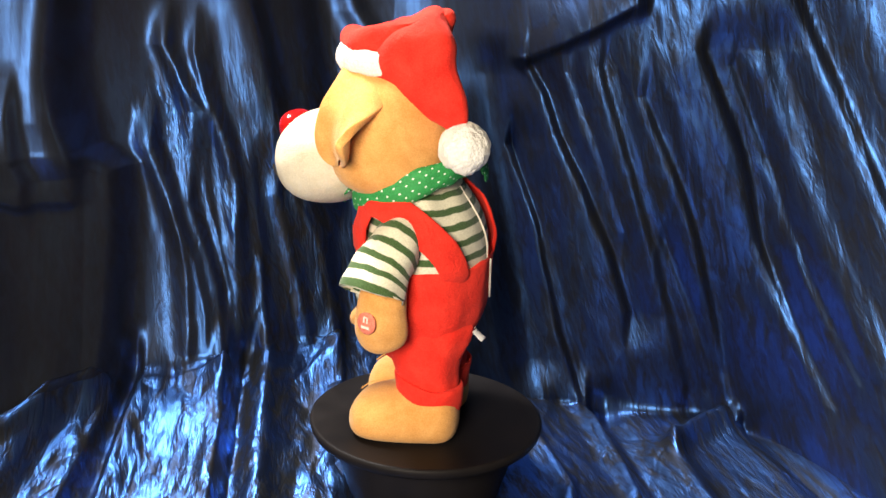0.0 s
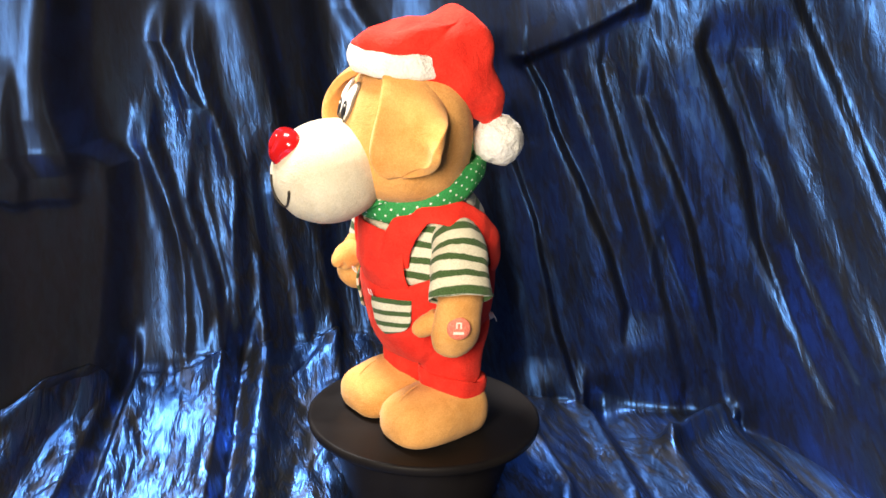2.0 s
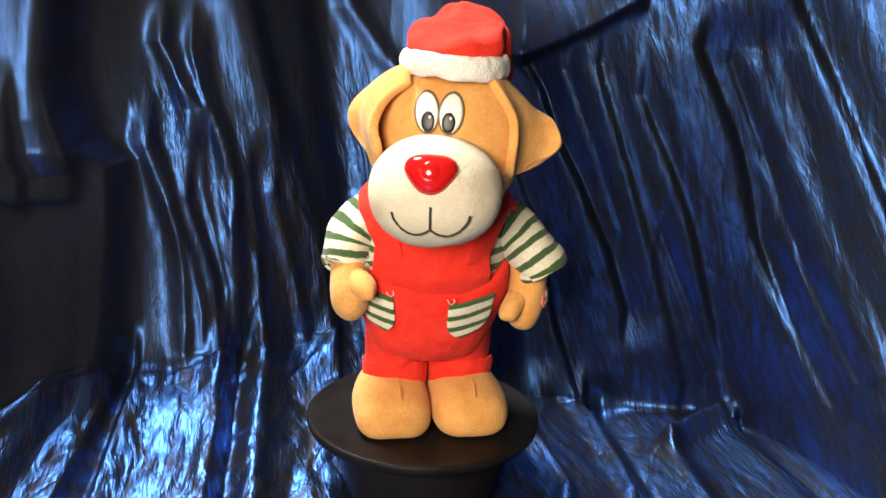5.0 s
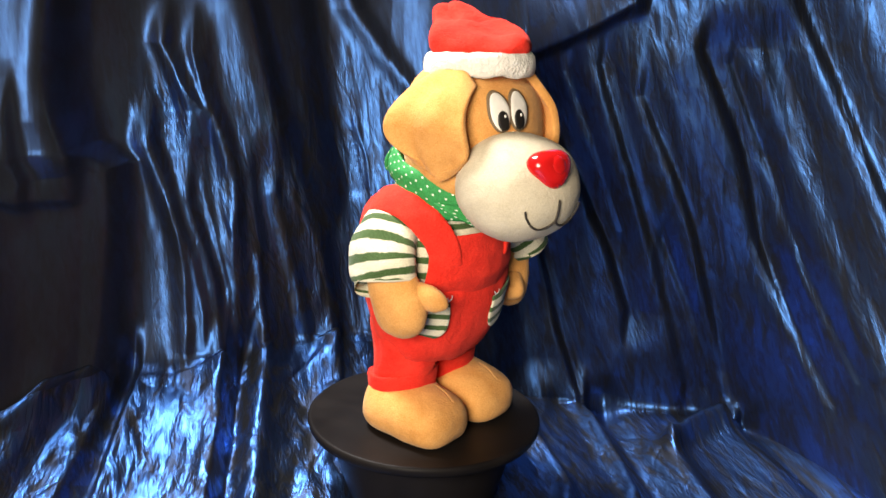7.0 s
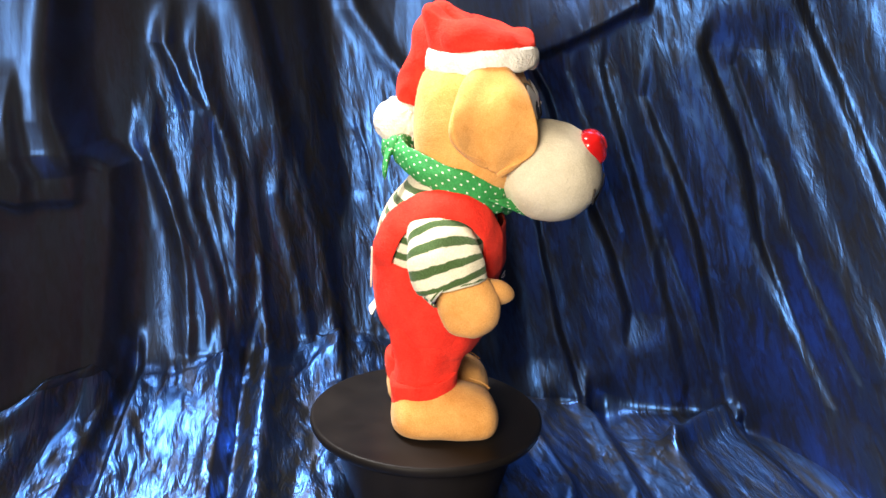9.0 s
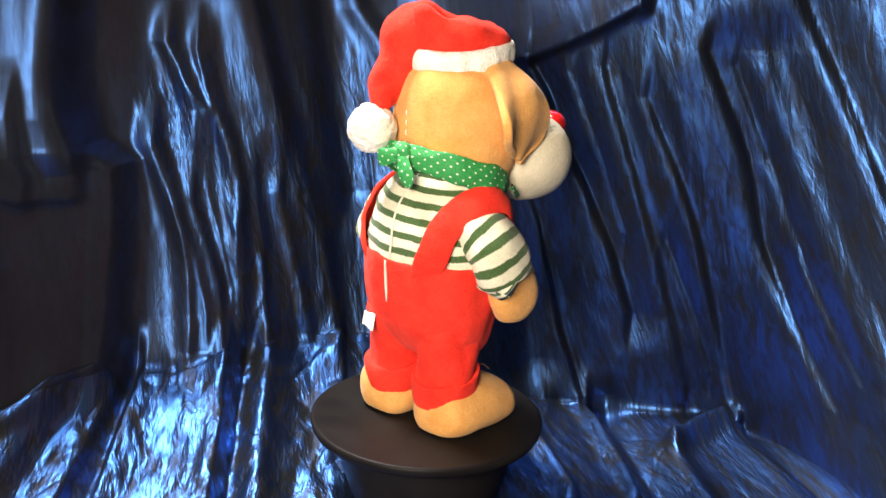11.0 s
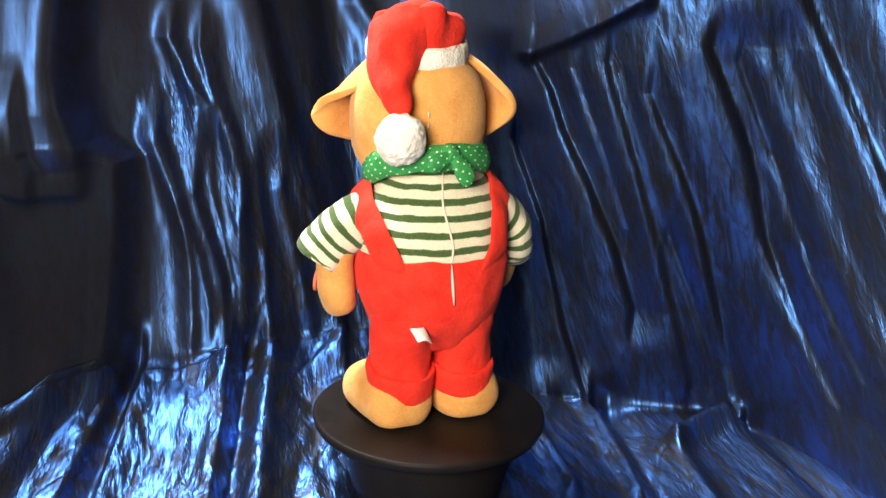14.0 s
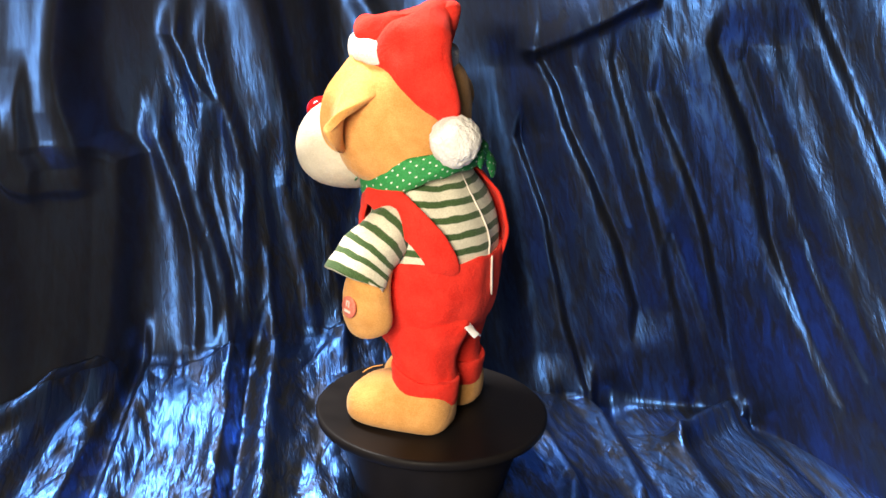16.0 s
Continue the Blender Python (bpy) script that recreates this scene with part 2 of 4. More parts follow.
def lattice(x, y, seed):
    """Smooth value noise on arrays, about -1 to 1."""
    rng = np.random.default_rng(seed)
    table = rng.uniform(-1, 1, (256, 256))
    xi, yi = np.floor(x).astype(int), np.floor(y).astype(int)
    fx, fy = x - xi, y - yi
    fx, fy = fx * fx * fx * (fx * (6 * fx - 15) + 10), fy * fy * fy * (fy * (6 * fy - 15) + 10)
    a, b = table[xi % 256, yi % 256], table[(xi + 1) % 256, yi % 256]
    c, d = table[xi % 256, (yi + 1) % 256], table[(xi + 1) % 256, (yi + 1) % 256]
    return (a * (1 - fx) + b * fx) * (1 - fy) + (c * (1 - fx) + d * fx) * fy


FLOOR_Z = -0.086
TOP_Z = 0.50
SHEET_X = np.array([-1.3, -0.342, -0.335, -0.311, -0.281, -0.196, -0.155, -0.089, -0.001, 0.11, 0.16, 0.247, 0.311, 0.345, 0.374, 0.407, 1.3])
SHEET_Y = np.array([-0.416, -0.066, -0.01, 0.034, 0.064, 0.093, 0.131, 0.191, 0.202, 0.189, 0.19, 0.18, 0.176, 0.111, 0.047, -0.019, -0.469])
UPPER_X = np.array([-1.3, -0.6, -0.43, -0.33, -0.22, -0.1, 0.0, 0.11, 0.2, 0.32, 0.45, 0.65, 1.3])
UPPER_Y = np.array([-0.41, -0.09, 0.014, 0.108, 0.205, 0.288, 0.298, 0.20, 0.14, 0.10, 0.095, 0.09, 0.03])
RISE_X = np.array([-1.3, -0.15, -0.06, 0.09, 1.3])
RISE = np.array([0.082, 0.082, 0.068, 0.012, 0.012])


def soft_line(x, xs, ys, reach):
    """A smoothed course through the points (xs, ys)."""
    k = np.linspace(-reach, reach, 9)
    return np.mean([np.interp(x + d, xs, ys) for d in k], axis=0)


def base_sheet(x, s):
    """The unfolded sheet: x across, s metres down from its upper edge. Gives y, z and the normal's y and z."""
    yb = soft_line(x, SHEET_X, SHEET_Y, 0.03)  # where it meets the table
    yt = soft_line(x, UPPER_X, UPPER_Y, 0.05)
    rise = np.interp(x, RISE_X, RISE)  # the lying cloth climbs a little towards the wall
    drop = TOP_Z - FLOOR_Z - rise
    r = np.interp(x, [-0.05, 0.10], [0.011, 0.005])
    w = np.clip((s - drop + r) / r, 0, math.pi / 2)
    over = np.maximum(s - (drop - r + r * math.pi / 2), 0)
    y = yt + (yb - yt) * np.clip(s / drop, 0, 1) ** 1.4 - r * (1 - np.cos(w)) - over
    z = np.where(w <= 0, TOP_Z - s, FLOOR_Z + rise + r * (1 - np.sin(w))) - rise * np.clip(over / 0.24, 0, 1)
    return y, z, -np.cos(w), np.sin(w)


def fold(x, s, line, left, right, height, fade=0.05):
    """One fold along a line of (x, s): a ridge (or trough) with its own width on either side."""
    line = np.array(line)
    d = x - np.interp(s, line[:, 1], line[:, 0])
    prof = np.exp(-(d / np.where(d < 0, left, right)) ** 2)
    ends = np.clip((s - line[0, 1] + fade) / fade, 0, 1) * np.clip((line[-1, 1] + fade - s) / fade, 0, 1)
    return height * prof * ends * ends * (3 - 2 * ends)


def across(x, s, line, above, below, height, fade=0.02):
    """A fold that runs sideways, along a line of (x, s)."""
    line = np.array(line)
    d = s - np.interp(x, line[:, 0], line[:, 1])
    prof = np.exp(-(d / np.where(d < 0, above, below)) ** 2)
    ends = np.clip((x - line[0, 0] + fade) / fade, 0, 1) * np.clip((line[-1, 0] + fade - x) / fade, 0, 1)
    return height * prof * ends * ends * (3 - 2 * ends)


def bias(x, s):
    """The cloth's threads run slantwise: how far a crease has wandered at depth s."""
    k = 0.10 + 0.18 * np.clip((x + 0.35) / 0.6, 0, 1)
    return x - k * (s - 0.2)


def hanging_left(x, s):
    """The long hanging folds with a crisp edge and a deep trough beside it."""
    h = fold(x, s, [(-0.325, 0.102), (-0.325, 0.172), (-0.328, 0.229), (-0.322, 0.263), (-0.314, 0.294), (-0.29, 0.316), (-0.29, 0.374), (-0.293, 0.459), (-0.299, 0.5)], 0.040, 0.012, 0.046)
    h += fold(x, s, [(-0.2, 0.098), (-0.18, 0.174), (-0.16, 0.266), (-0.133, 0.342), (-0.113, 0.405), (-0.093, 0.528)], 0.032, 0.008, 0.020)
    h += fold(x, s, [(-0.218, 0.229), (-0.203, 0.288), (-0.189, 0.339), (-0.183, 0.39), (-0.183, 0.448)], 0.009, 0.007, 0.010)
    h += fold(x, s, [(-0.25, 0.212), (-0.232, 0.249), (-0.226, 0.296)], 0.011, 0.009, 0.010)
    h += fold(x, s, [(-0.261, 0.303), (-0.235, 0.381), (-0.229, 0.426), (-0.226, 0.471)], 0.013, 0.006, 0.012)
    h += fold(x, s, [(-0.229, 0.354), (-0.203, 0.431), (-0.191, 0.528)], 0.013, 0.005, 0.014)
    h += fold(x, s, [(-0.273, 0.1), (-0.276, 0.297), (-0.276, 0.484)], 0.020, 0.040, -0.006)
    h += fold(x, s, [(-0.136, 0.096), (-0.125, 0.175), (-0.107, 0.288), (-0.09, 0.366)], 0.013, 0.028, -0.024)
    h += fold(x, s, [(-0.177, 0.33), (-0.168, 0.405), (-0.16, 0.479)], 0.008, 0.006, 0.008)
    h += fold(x, s, [(-0.154, 0.356), (-0.139, 0.418), (-0.122, 0.489)], 0.008, 0.006, 0.008)
    h += fold(x, s, [(-0.104, 0.143), (-0.087, 0.187), (-0.052, 0.233), (-0.011, 0.28), (0.015, 0.327)], 0.018, 0.009, 0.012)
    h += fold(x, s, [(-0.366, 0.324), (-0.366, 0.359), (-0.351, 0.484)], 0.02, 0.010, 0.016)
    h += across(x, s, [(-0.369, 0.257), (-0.36, 0.311), (-0.354, 0.323), (-0.345, 0.329), (-0.316, 0.334)], 0.028, 0.008, 0.018)
    h += across(x, s, [(-0.389, 0.518), (-0.369, 0.521), (-0.331, 0.522), (-0.316, 0.519)], 0.028, 0.007, 0.012)
    h += fold(x, s, [(-0.322, 0.152), (-0.322, 0.198), (-0.322, 0.24), (-0.319, 0.266), (-0.311, 0.29)], 0.022, 0.006, 0.028)
    h += fold(x, s, [(-0.351, 0.263), (-0.348, 0.299), (-0.343, 0.314)], 0.020, 0.006, 0.020)
    h += fold(x, s, [(-0.261, 0.297), (-0.247, 0.333), (-0.235, 0.375), (-0.223, 0.406), (-0.212, 0.458)], 0.014, 0.005, 0.011)
    h += fold(x, s, [(-0.186, 0.154), (-0.168, 0.216), (-0.16, 0.254), (-0.151, 0.289)], 0.034, 0.006, 0.014)
    h += fold(x, s, [(-0.226, 0.219), (-0.218, 0.254), (-0.2, 0.292), (-0.189, 0.321), (-0.186, 0.355), (-0.189, 0.391)], 0.014, 0.006, 0.010)
    h += fold(x, s, [(-0.25, 0.212), (-0.235, 0.248), (-0.218, 0.272)], 0.012, 0.005, 0.009)
    h += fold(x, s, [(-0.322, 0.254), (-0.308, 0.307), (-0.29, 0.319), (-0.284, 0.358), (-0.284, 0.418), (-0.284, 0.468), (-0.29, 0.491)], 0.004, 0.002, 0.002)
    h += fold(x, s, [(-0.215, 0.341), (-0.203, 0.394), (-0.191, 0.441), (-0.191, 0.492)], 0.004, 0.002, 0.002)
    h += fold(x, s, [(-0.136, 0.363), (-0.119, 0.393), (-0.104, 0.44), (-0.09, 0.503)], 0.004, 0.002, 0.002)
    h += fold(x, s, [(-0.226, 0.219), (-0.212, 0.27)], 0.004, 0.002, 0.002)
    h += fold(x, s, [(-0.165, 0.426), (-0.16, 0.469), (-0.154, 0.499)], 0.004, 0.002, 0.002)
    return h


def hanging_right(x, s):
    """Slanting soft folds: smooth dark troughs between them, and the overhang at the upper edge."""
    h = np.zeros_like(x)
    for line, left, right, deep in (
            ([(0.085, 0.216), (0.108, 0.254), (0.122, 0.291), (0.148, 0.338), (0.18, 0.404), (0.204, 0.468)], 0.005, 0.018, -0.013),
            ([(0.157, 0.221), (0.192, 0.315), (0.218, 0.387), (0.244, 0.463), (0.271, 0.546)], 0.006, 0.014, -0.010),
            ([(0.195, 0.246), (0.236, 0.327), (0.259, 0.382), (0.291, 0.483), (0.314, 0.558)], 0.005, 0.013, -0.009),
            ([(0.244, 0.199), (0.291, 0.294), (0.314, 0.374), (0.349, 0.451), (0.378, 0.509)], 0.006, 0.020, -0.013),
            ([(0.3, 0.195), (0.329, 0.256), (0.369, 0.354), (0.395, 0.41), (0.419, 0.464)], 0.012, 0.018, -0.011),
            ([(0.311, 0.134), (0.358, 0.22), (0.39, 0.29), (0.413, 0.342)], 0.008, 0.020, -0.014),
            ([(0.076, 0.31), (0.108, 0.387), (0.137, 0.495), (0.163, 0.567)], 0.004, 0.022, -0.012),
            ([(0.227, 0.386), (0.262, 0.461), (0.288, 0.523)], 0.004, 0.009, -0.006),
            ([(0.125, 0.23), (0.154, 0.297), (0.189, 0.385)], 0.004, 0.009, -0.005),
            ([(0.268, 0.211), (0.311, 0.302), (0.352, 0.399), (0.39, 0.478)], 0.004, 0.010, -0.006),
            ([(0.111, 0.401), (0.137, 0.495), (0.163, 0.564)], 0.002, 0.003, 0.002),
            ([(0.163, 0.236), (0.192, 0.315), (0.218, 0.387)], 0.002, 0.003, 0.001),
            ([(0.056, 0.244), (0.073, 0.349), (0.093, 0.457), (0.105, 0.529)], 0.016, 0.020, -0.018)):
        h += fold(x, s, line, 1.5 * left, 1.3 * right, 0.8 * deep)
    h += across(x, s, [(0.082, 0.217), (0.09, 0.213), (0.111, 0.2), (0.143, 0.18), (0.172, 0.16)], 0.045, 0.010, 0.022, 0.02)
    h += across(x, s, [(0.195, 0.241), (0.23, 0.196), (0.259, 0.159)], 0.030, 0.030, 0.003, 0.03)
    return h


def lying(x, s):
    """Folds of the cloth where it lies on the table."""
    h = np.zeros_like(x)
    for line, left, right, high in (
            ([(-0.282, 0.503), (-0.287, 0.564), (-0.293, 0.633)], 0.020, 0.004, 0.012),
            ([(-0.273, 0.505), (-0.273, 0.569), (-0.273, 0.652)], 0.010, 0.005, -0.012),
            ([(-0.261, 0.509), (-0.264, 0.571), (-0.264, 0.654)], 0.006, 0.020, 0.012),
            ([(-0.218, 0.505), (-0.218, 0.58), (-0.215, 0.664)], 0.016, 0.016, 0.007),
            ([(-0.191, 0.509), (-0.183, 0.591), (-0.177, 0.678)], 0.016, 0.004, 0.014),
            ([(-0.177, 0.515), (-0.171, 0.595), (-0.165, 0.683)], 0.004, 0.012, -0.020),
            ([(-0.157, 0.507), (-0.148, 0.607), (-0.139, 0.699)], 0.010, 0.010, 0.012),
            ([(-0.125, 0.513), (-0.116, 0.624), (-0.107, 0.719)], 0.014, 0.014, -0.006),
            ([(-0.093, 0.509), (-0.084, 0.576)], 0.014, 0.003, 0.010),
            ([(-0.322, 0.499), (-0.328, 0.545), (-0.337, 0.589)], 0.020, 0.008, 0.010),
            ([(0.163, 0.58), (0.178, 0.655), (0.192, 0.744)], 0.012, 0.006, 0.016),
            ([(0.105, 0.674), (0.122, 0.722), (0.131, 0.758)], 0.012, 0.006, 0.014),
            ([(0.189, 0.585), (0.204, 0.663), (0.221, 0.746)], 0.012, 0.014, -0.014),
            ([(0.239, 0.656), (0.25, 0.714), (0.256, 0.749)], 0.016, 0.014, 0.018),
            ([(0.326, 0.573), (0.343, 0.617), (0.358, 0.644)], 0.020, 0.020, -0.010)):
        h += fold(x, s, line, left, right, high)
    h += across(x, s, [(0.241, 0.639), (0.265, 0.611), (0.288, 0.593), (0.311, 0.568)], 0.014, 0.020, 0.022, 0.012)
    return h


def where_lying(x, s):
    return np.clip((s - (TOP_Z - FLOOR_Z - 0.012) + np.interp(x, RISE_X, RISE)) / 0.03, 0, 1)


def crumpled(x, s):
    """How crushed the cloth is: smooth where it hangs free at the left, crushed at the right and on the table. Also how
    much painted gleam it gets.
    """
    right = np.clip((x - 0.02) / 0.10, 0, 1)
    # these two sit at the highlights of the hanging cloth, to mix in more blue
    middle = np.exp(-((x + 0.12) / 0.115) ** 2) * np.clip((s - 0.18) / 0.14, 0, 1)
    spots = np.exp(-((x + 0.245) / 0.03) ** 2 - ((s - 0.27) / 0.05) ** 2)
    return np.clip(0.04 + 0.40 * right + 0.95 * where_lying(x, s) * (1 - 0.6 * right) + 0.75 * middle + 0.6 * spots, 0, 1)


def folds(x, s):
    b = bias(x, s)
    right = np.clip((x - 0.02) / 0.10, 0, 1)
    floor = where_lying(x, s)
    rough = crumpled(x, s) * (1 - 0.5 * floor)
    h = 0.6 * hanging_left(x, s) + hanging_right(x, s) + 0.75 * lying(x, s)
    h += 0.012 * lattice(b * 7 + 3.3, s * 1.6, 1)
    wander = 0.5 * lattice(x * 22, s * 14, 8)
    ridge = 1 - np.abs(lattice(b * 26 + 1.1 + wander, s * 5.0 + 5, 2))
    h += 0.0050 * rough * ridge ** 2 * (0.6 + 0.5 * lattice(x * 7, s * 5, 3))
    ridge = 1 - np.abs(lattice(b * 62 + wander, s * 15 + 9, 4))
    h += 0.0024 * rough * ridge * (0.6 + 0.5 * lattice(x * 9, s * 7, 5))
    h += 0.0008 * rough * lattice(b * 150 + wander, s * 40, 6)
    # flat-sided crumples of the lying cloth
    crumple = np.abs(lattice(b * 48 + 1.2 * lattice(x * 25, s * 25, 11), s * 20, 9))
    h += floor * (1 - 0.7 * right) * (0.0034 * crumple + 0.0008 * lattice(b * 140, s * 70, 10))
    return h


def draped_satin():
    nx, ns = 860, 640
    x1 = np.concatenate([np.linspace(-1.3, -0.47, 40)[:-1], np.linspace(-0.47, 0.50, nx), np.linspace(0.50, 1.3, 40)[1:]])
    s1 = np.concatenate([np.linspace(0.12, 1.02, ns), np.linspace(1.02, 1.65, 30)[1:]])
    x, s = np.meshgrid(x1, s1)
    y, z, ny, nz = base_sheet(x, s)
    h = folds(x, s)
    # the cloth is never pushed through the table top
    h = np.where(z + nz * h < FLOOR_Z - 0.012, (FLOOR_Z - 0.012 - z) / np.maximum(nz, 0.2), h)
    co = np.stack([x, y + ny * h, z + nz * h], axis=-1).reshape(-1, 3)
    rows, cols = x.shape
    idx = np.arange(rows * cols).reshape(rows, cols)
    quads = np.stack([idx[:-1, :-1], idx[1:, :-1], idx[1:, 1:], idx[:-1, 1:]], axis=-1).reshape(-1, 4)
    me = bpy.data.meshes.new("backdrop_cloth")
    me.from_pydata(co.tolist(), [], quads.tolist())
    layer = me.uv_layers.new(name="cloth")
    lean = bias(x, s)
    flat = np.stack([lean, s], axis=-1).reshape(-1, 2)
    layer.data.foreach_set("uv", flat[quads.reshape(-1)].reshape(-1).astype(np.float32))
    me.polygons.foreach_set("use_smooth", [True] * len(me.polygons))
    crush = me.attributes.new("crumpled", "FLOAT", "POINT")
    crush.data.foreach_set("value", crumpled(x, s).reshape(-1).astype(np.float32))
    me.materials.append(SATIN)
    me.update()
    ob = new("backdrop_cloth", me)
    return tagged(ob, "crumpled shiny dark blue satin cloth draped over wall and table", "cloth", kind="structure")


draped_satin()

# ================= the room round it =================


def slab(name, lo, hi, material, label):
    bm = bmesh.new()
    bmesh.ops.create_cube(bm, size=1.0)
    for v in bm.verts:
        v.co = Vector([lo[i] if v.co[i] < 0 else hi[i] for i in range(3)])
    bmesh.ops.bevel(bm, geom=list(bm.edges), offset=0.004, segments=1, affect="EDGES")
    ob = finish(name, bm, material, label=label, smooth=False)
    return tagged(ob, category=name.split("_")[0], kind="structure")


slab("table_top", (-1.3, -1.62, -0.14), (1.3, 0.50, -0.10), PAINT, "plain table top under the satin cloth")
slab("wall_north", (-2.0, 1.95, -0.86), (2.0, 2.05, 1.70), PAINT, "plain painted wall behind the cloth")
slab("wall_south", (-2.0, -2.6, -0.86), (2.0, -2.5, 1.70), PAINT, "plain painted wall of the room")
slab("wall_west", (-2.1, -2.5, -0.86), (-2.0, 1.95, 1.70), PAINT, "plain painted wall of the room")
slab("wall_east", (2.0, -2.5, -0.86), (2.1, 1.95, 1.70), PAINT, "plain painted wall of the room")
slab("ceiling", (-2.1, -2.6, 1.70), (2.1, 2.05, 1.80), PAINT, "plain pale ceiling of the room")
slab("floor", (-2.1, -2.6, -0.96), (2.1, 2.05, -0.86), PAINT, "plain floor of the room")

# ================= turntable =================


def revolve(profile, n=96):
    bm = bmesh.new()
    rows = [[bm.verts.new((r * math.cos(math.tau * i / n), r * math.sin(math.tau * i / n), z)) for i in range(n)]
            for r, z in profile]
    grid_faces(bm, rows, True)
    bm.faces.new(rows[0])
    bm.faces.new(rows[-1])
    return bm


def build_turntable():
    table = tagged(new("turntable"), "round black plastic motorised turntable standing on the blue satin", "turntable")
    table.location = (0, 0, FLOOR_Z)
    up = -FLOOR_Z
    base = finish("base", revolve([(0.054, -0.003), (0.058, 0.0), (0.066, 0.020), (0.0735, 0.045), (0.0775, 0.066),
                                   (0.0785, 0.0715), (0.0770, 0.0735), (0.02, 0.0738)]), BLACK, table)
    platter = finish("platter", revolve([(0.02, up - 0.0115), (0.094, up - 0.0110), (0.0975, up - 0.0095), (0.0990, up - 0.007),
                                         (0.0997, up - 0.0045), (0.0995, up - 0.0020), (0.0985, up - 0.0008),
                                         (0.0972, up - 0.0004), (0.0960, up - 0.0006), (0.02, up - 0.0006)]), BLACK, table,
                     "flat round black platter that turns")
    return table, platter


TURNTABLE, PLATTER = build_turntable()

# ================= plush dog =================
# its own space: x to its left, y to its back, z up from the platter
DOG = tagged(new("plush_dog"), "tan plush dog in red dungarees and striped shirt on turntable",
             "plush toy")
HEAD_AT = Vector((0.002, -0.032, 0.252))
HEAD = Matrix.Translation(HEAD_AT) @ pose(0, 0, 0, 0, 0, -15)
BODY = pose(-0.004, -0.008, 0, 0, 0, -8)


def hp(f, l, z):
    """A place from forward, left and height in the head's own direction."""
    return HEAD @ Vector((l, -f, z - HEAD_AT.z))


def build_head():
    bm = stack([(-0.056, 0, -0.002, 0.020, 0.019), (-0.052, 0, -0.003, 0.036, 0.033), (-0.044, 0, -0.004, 0.047, 0.042),
                (-0.030, 0, -0.004, 0.0535, 0.0475), (-0.010, 0, -0.004, 0.0560, 0.0500), (0.010, 0, -0.004, 0.0555, 0.0495),
                (0.026, 0, -0.003, 0.0525, 0.0465), (0.038, 0, -0.001, 0.0455, 0.0410), (0.046, 0, 0.001, 0.034, 0.032),
                (0.050, 0, 0.003, 0.018, 0.018)], n=48, square=2.25)
    rumple(bm, 0.035, 0.0016, 1)
    head = finish("head", shift(bm, HEAD), TAN, DOG, "tan plush head", subdiv=1)
    # muzzle
    bm = ellipsoid((0, 0, 0), (0.0490, 0.0425, 0.0395), power=(2.15, 2.15))
    rumple(bm, 0.030, 0.0014, 2)
    rumple(bm, 0.009, 0.0007, 3)
    for v in bm.verts:
        v.co.z += 0.10 * v.co.y * (1 if v.co.z > 0 else 0.25)
    muzzle = finish("muzzle", shift(bm, Matrix.Translation(hp(0.0655, -0.004, 0.2190)) @ pose(0, 0, 0, 0, 0, -13)), CREAM, DOG,
                    "puffy cream plush muzzle", subdiv=1)
    # nose: a rounded three-cornered dome with a clear round lens on it
    bm = bmesh.new()
    secs = []
    for d, k in ((-0.006, 0.98), (0.0, 1.0), (0.004, 0.96), (0.008, 0.83), (0.0105, 0.64), (0.012, 0.36), (0.0125, 0.08)):
        secs.append((d, k))
    rows = []
    for d, k in secs:
        row = []
        for i in range(40):
            w = math.tau * i / 40
            r = 0.0172 * (1 + 0.10 * math.cos(3 * (w + math.pi / 2)))
            row.append(bm.verts.new((r * k * math.cos(w) * 1.10, -d, r * k * math.sin(w) * 0.88)))
        rows.append(row)
    grid_faces(bm, rows, True)
    bm.faces.new(rows[0])
    bm.faces.new(rows[-1])
    m = Matrix.Translation(hp(0.0965, -0.004, 0.2395)) @ pose(0, 0, 0, -24, 0, -13)
    nose = finish("nose", shift(bm, m), NOSE, muzzle, "glossy red plastic nose", subdiv=1)
    bm = ellipsoid((0, -0.0105, 0.0), (0.0070, 0.0032, 0.0070), n=24, m=12)
    finish("nose_lens", shift(bm, m), NOSE, muzzle, "small round red lens on the nose")
    return head, muzzle


HEAD_PART, MUZZLE = build_head()


def on_muzzle(a, b):
    """A place on the muzzle's front: a to its left, b up, in metres from its middle."""
    rx, ry, rz, p = 0.0490, 0.0425, 0.0395, 2.15
    r = (abs(a / rx) ** p + abs(b / rz) ** p)
    y = -ry * max(1 - r, 0.0) ** (1 / p) * 1.01 - 0.0004
    z = b + 0.10 * y * (1 if b > 0 else 0.25)
    return Matrix.Translation(hp(0.0655, -0.004, 0.2190)) @ pose(0, 0, 0, 0, 0, -13) @ Vector((a, y, z))


def stitch(name, pts, radius, parent, place):
    path = smooth_path(pts, 6)
    rows = []
    bm = bmesh.new()
    world_pts = [place(*p) for p in path]
    for k, p in enumerate(world_pts):
        d = (world_pts[min(k + 1, len(path) - 1)] - world_pts[max(k - 1, 0)]).normalized()
        u = d.orthogonal().normalized()
        v = d.cross(u)
        rows.append([bm.verts.new(p + (u * math.cos(i * math.tau / 6) + v * math.sin(i * math.tau / 6)) * radius) for i in range(6)])
    grid_faces(bm, rows, True)
    return finish(name, bm, THREAD, parent)


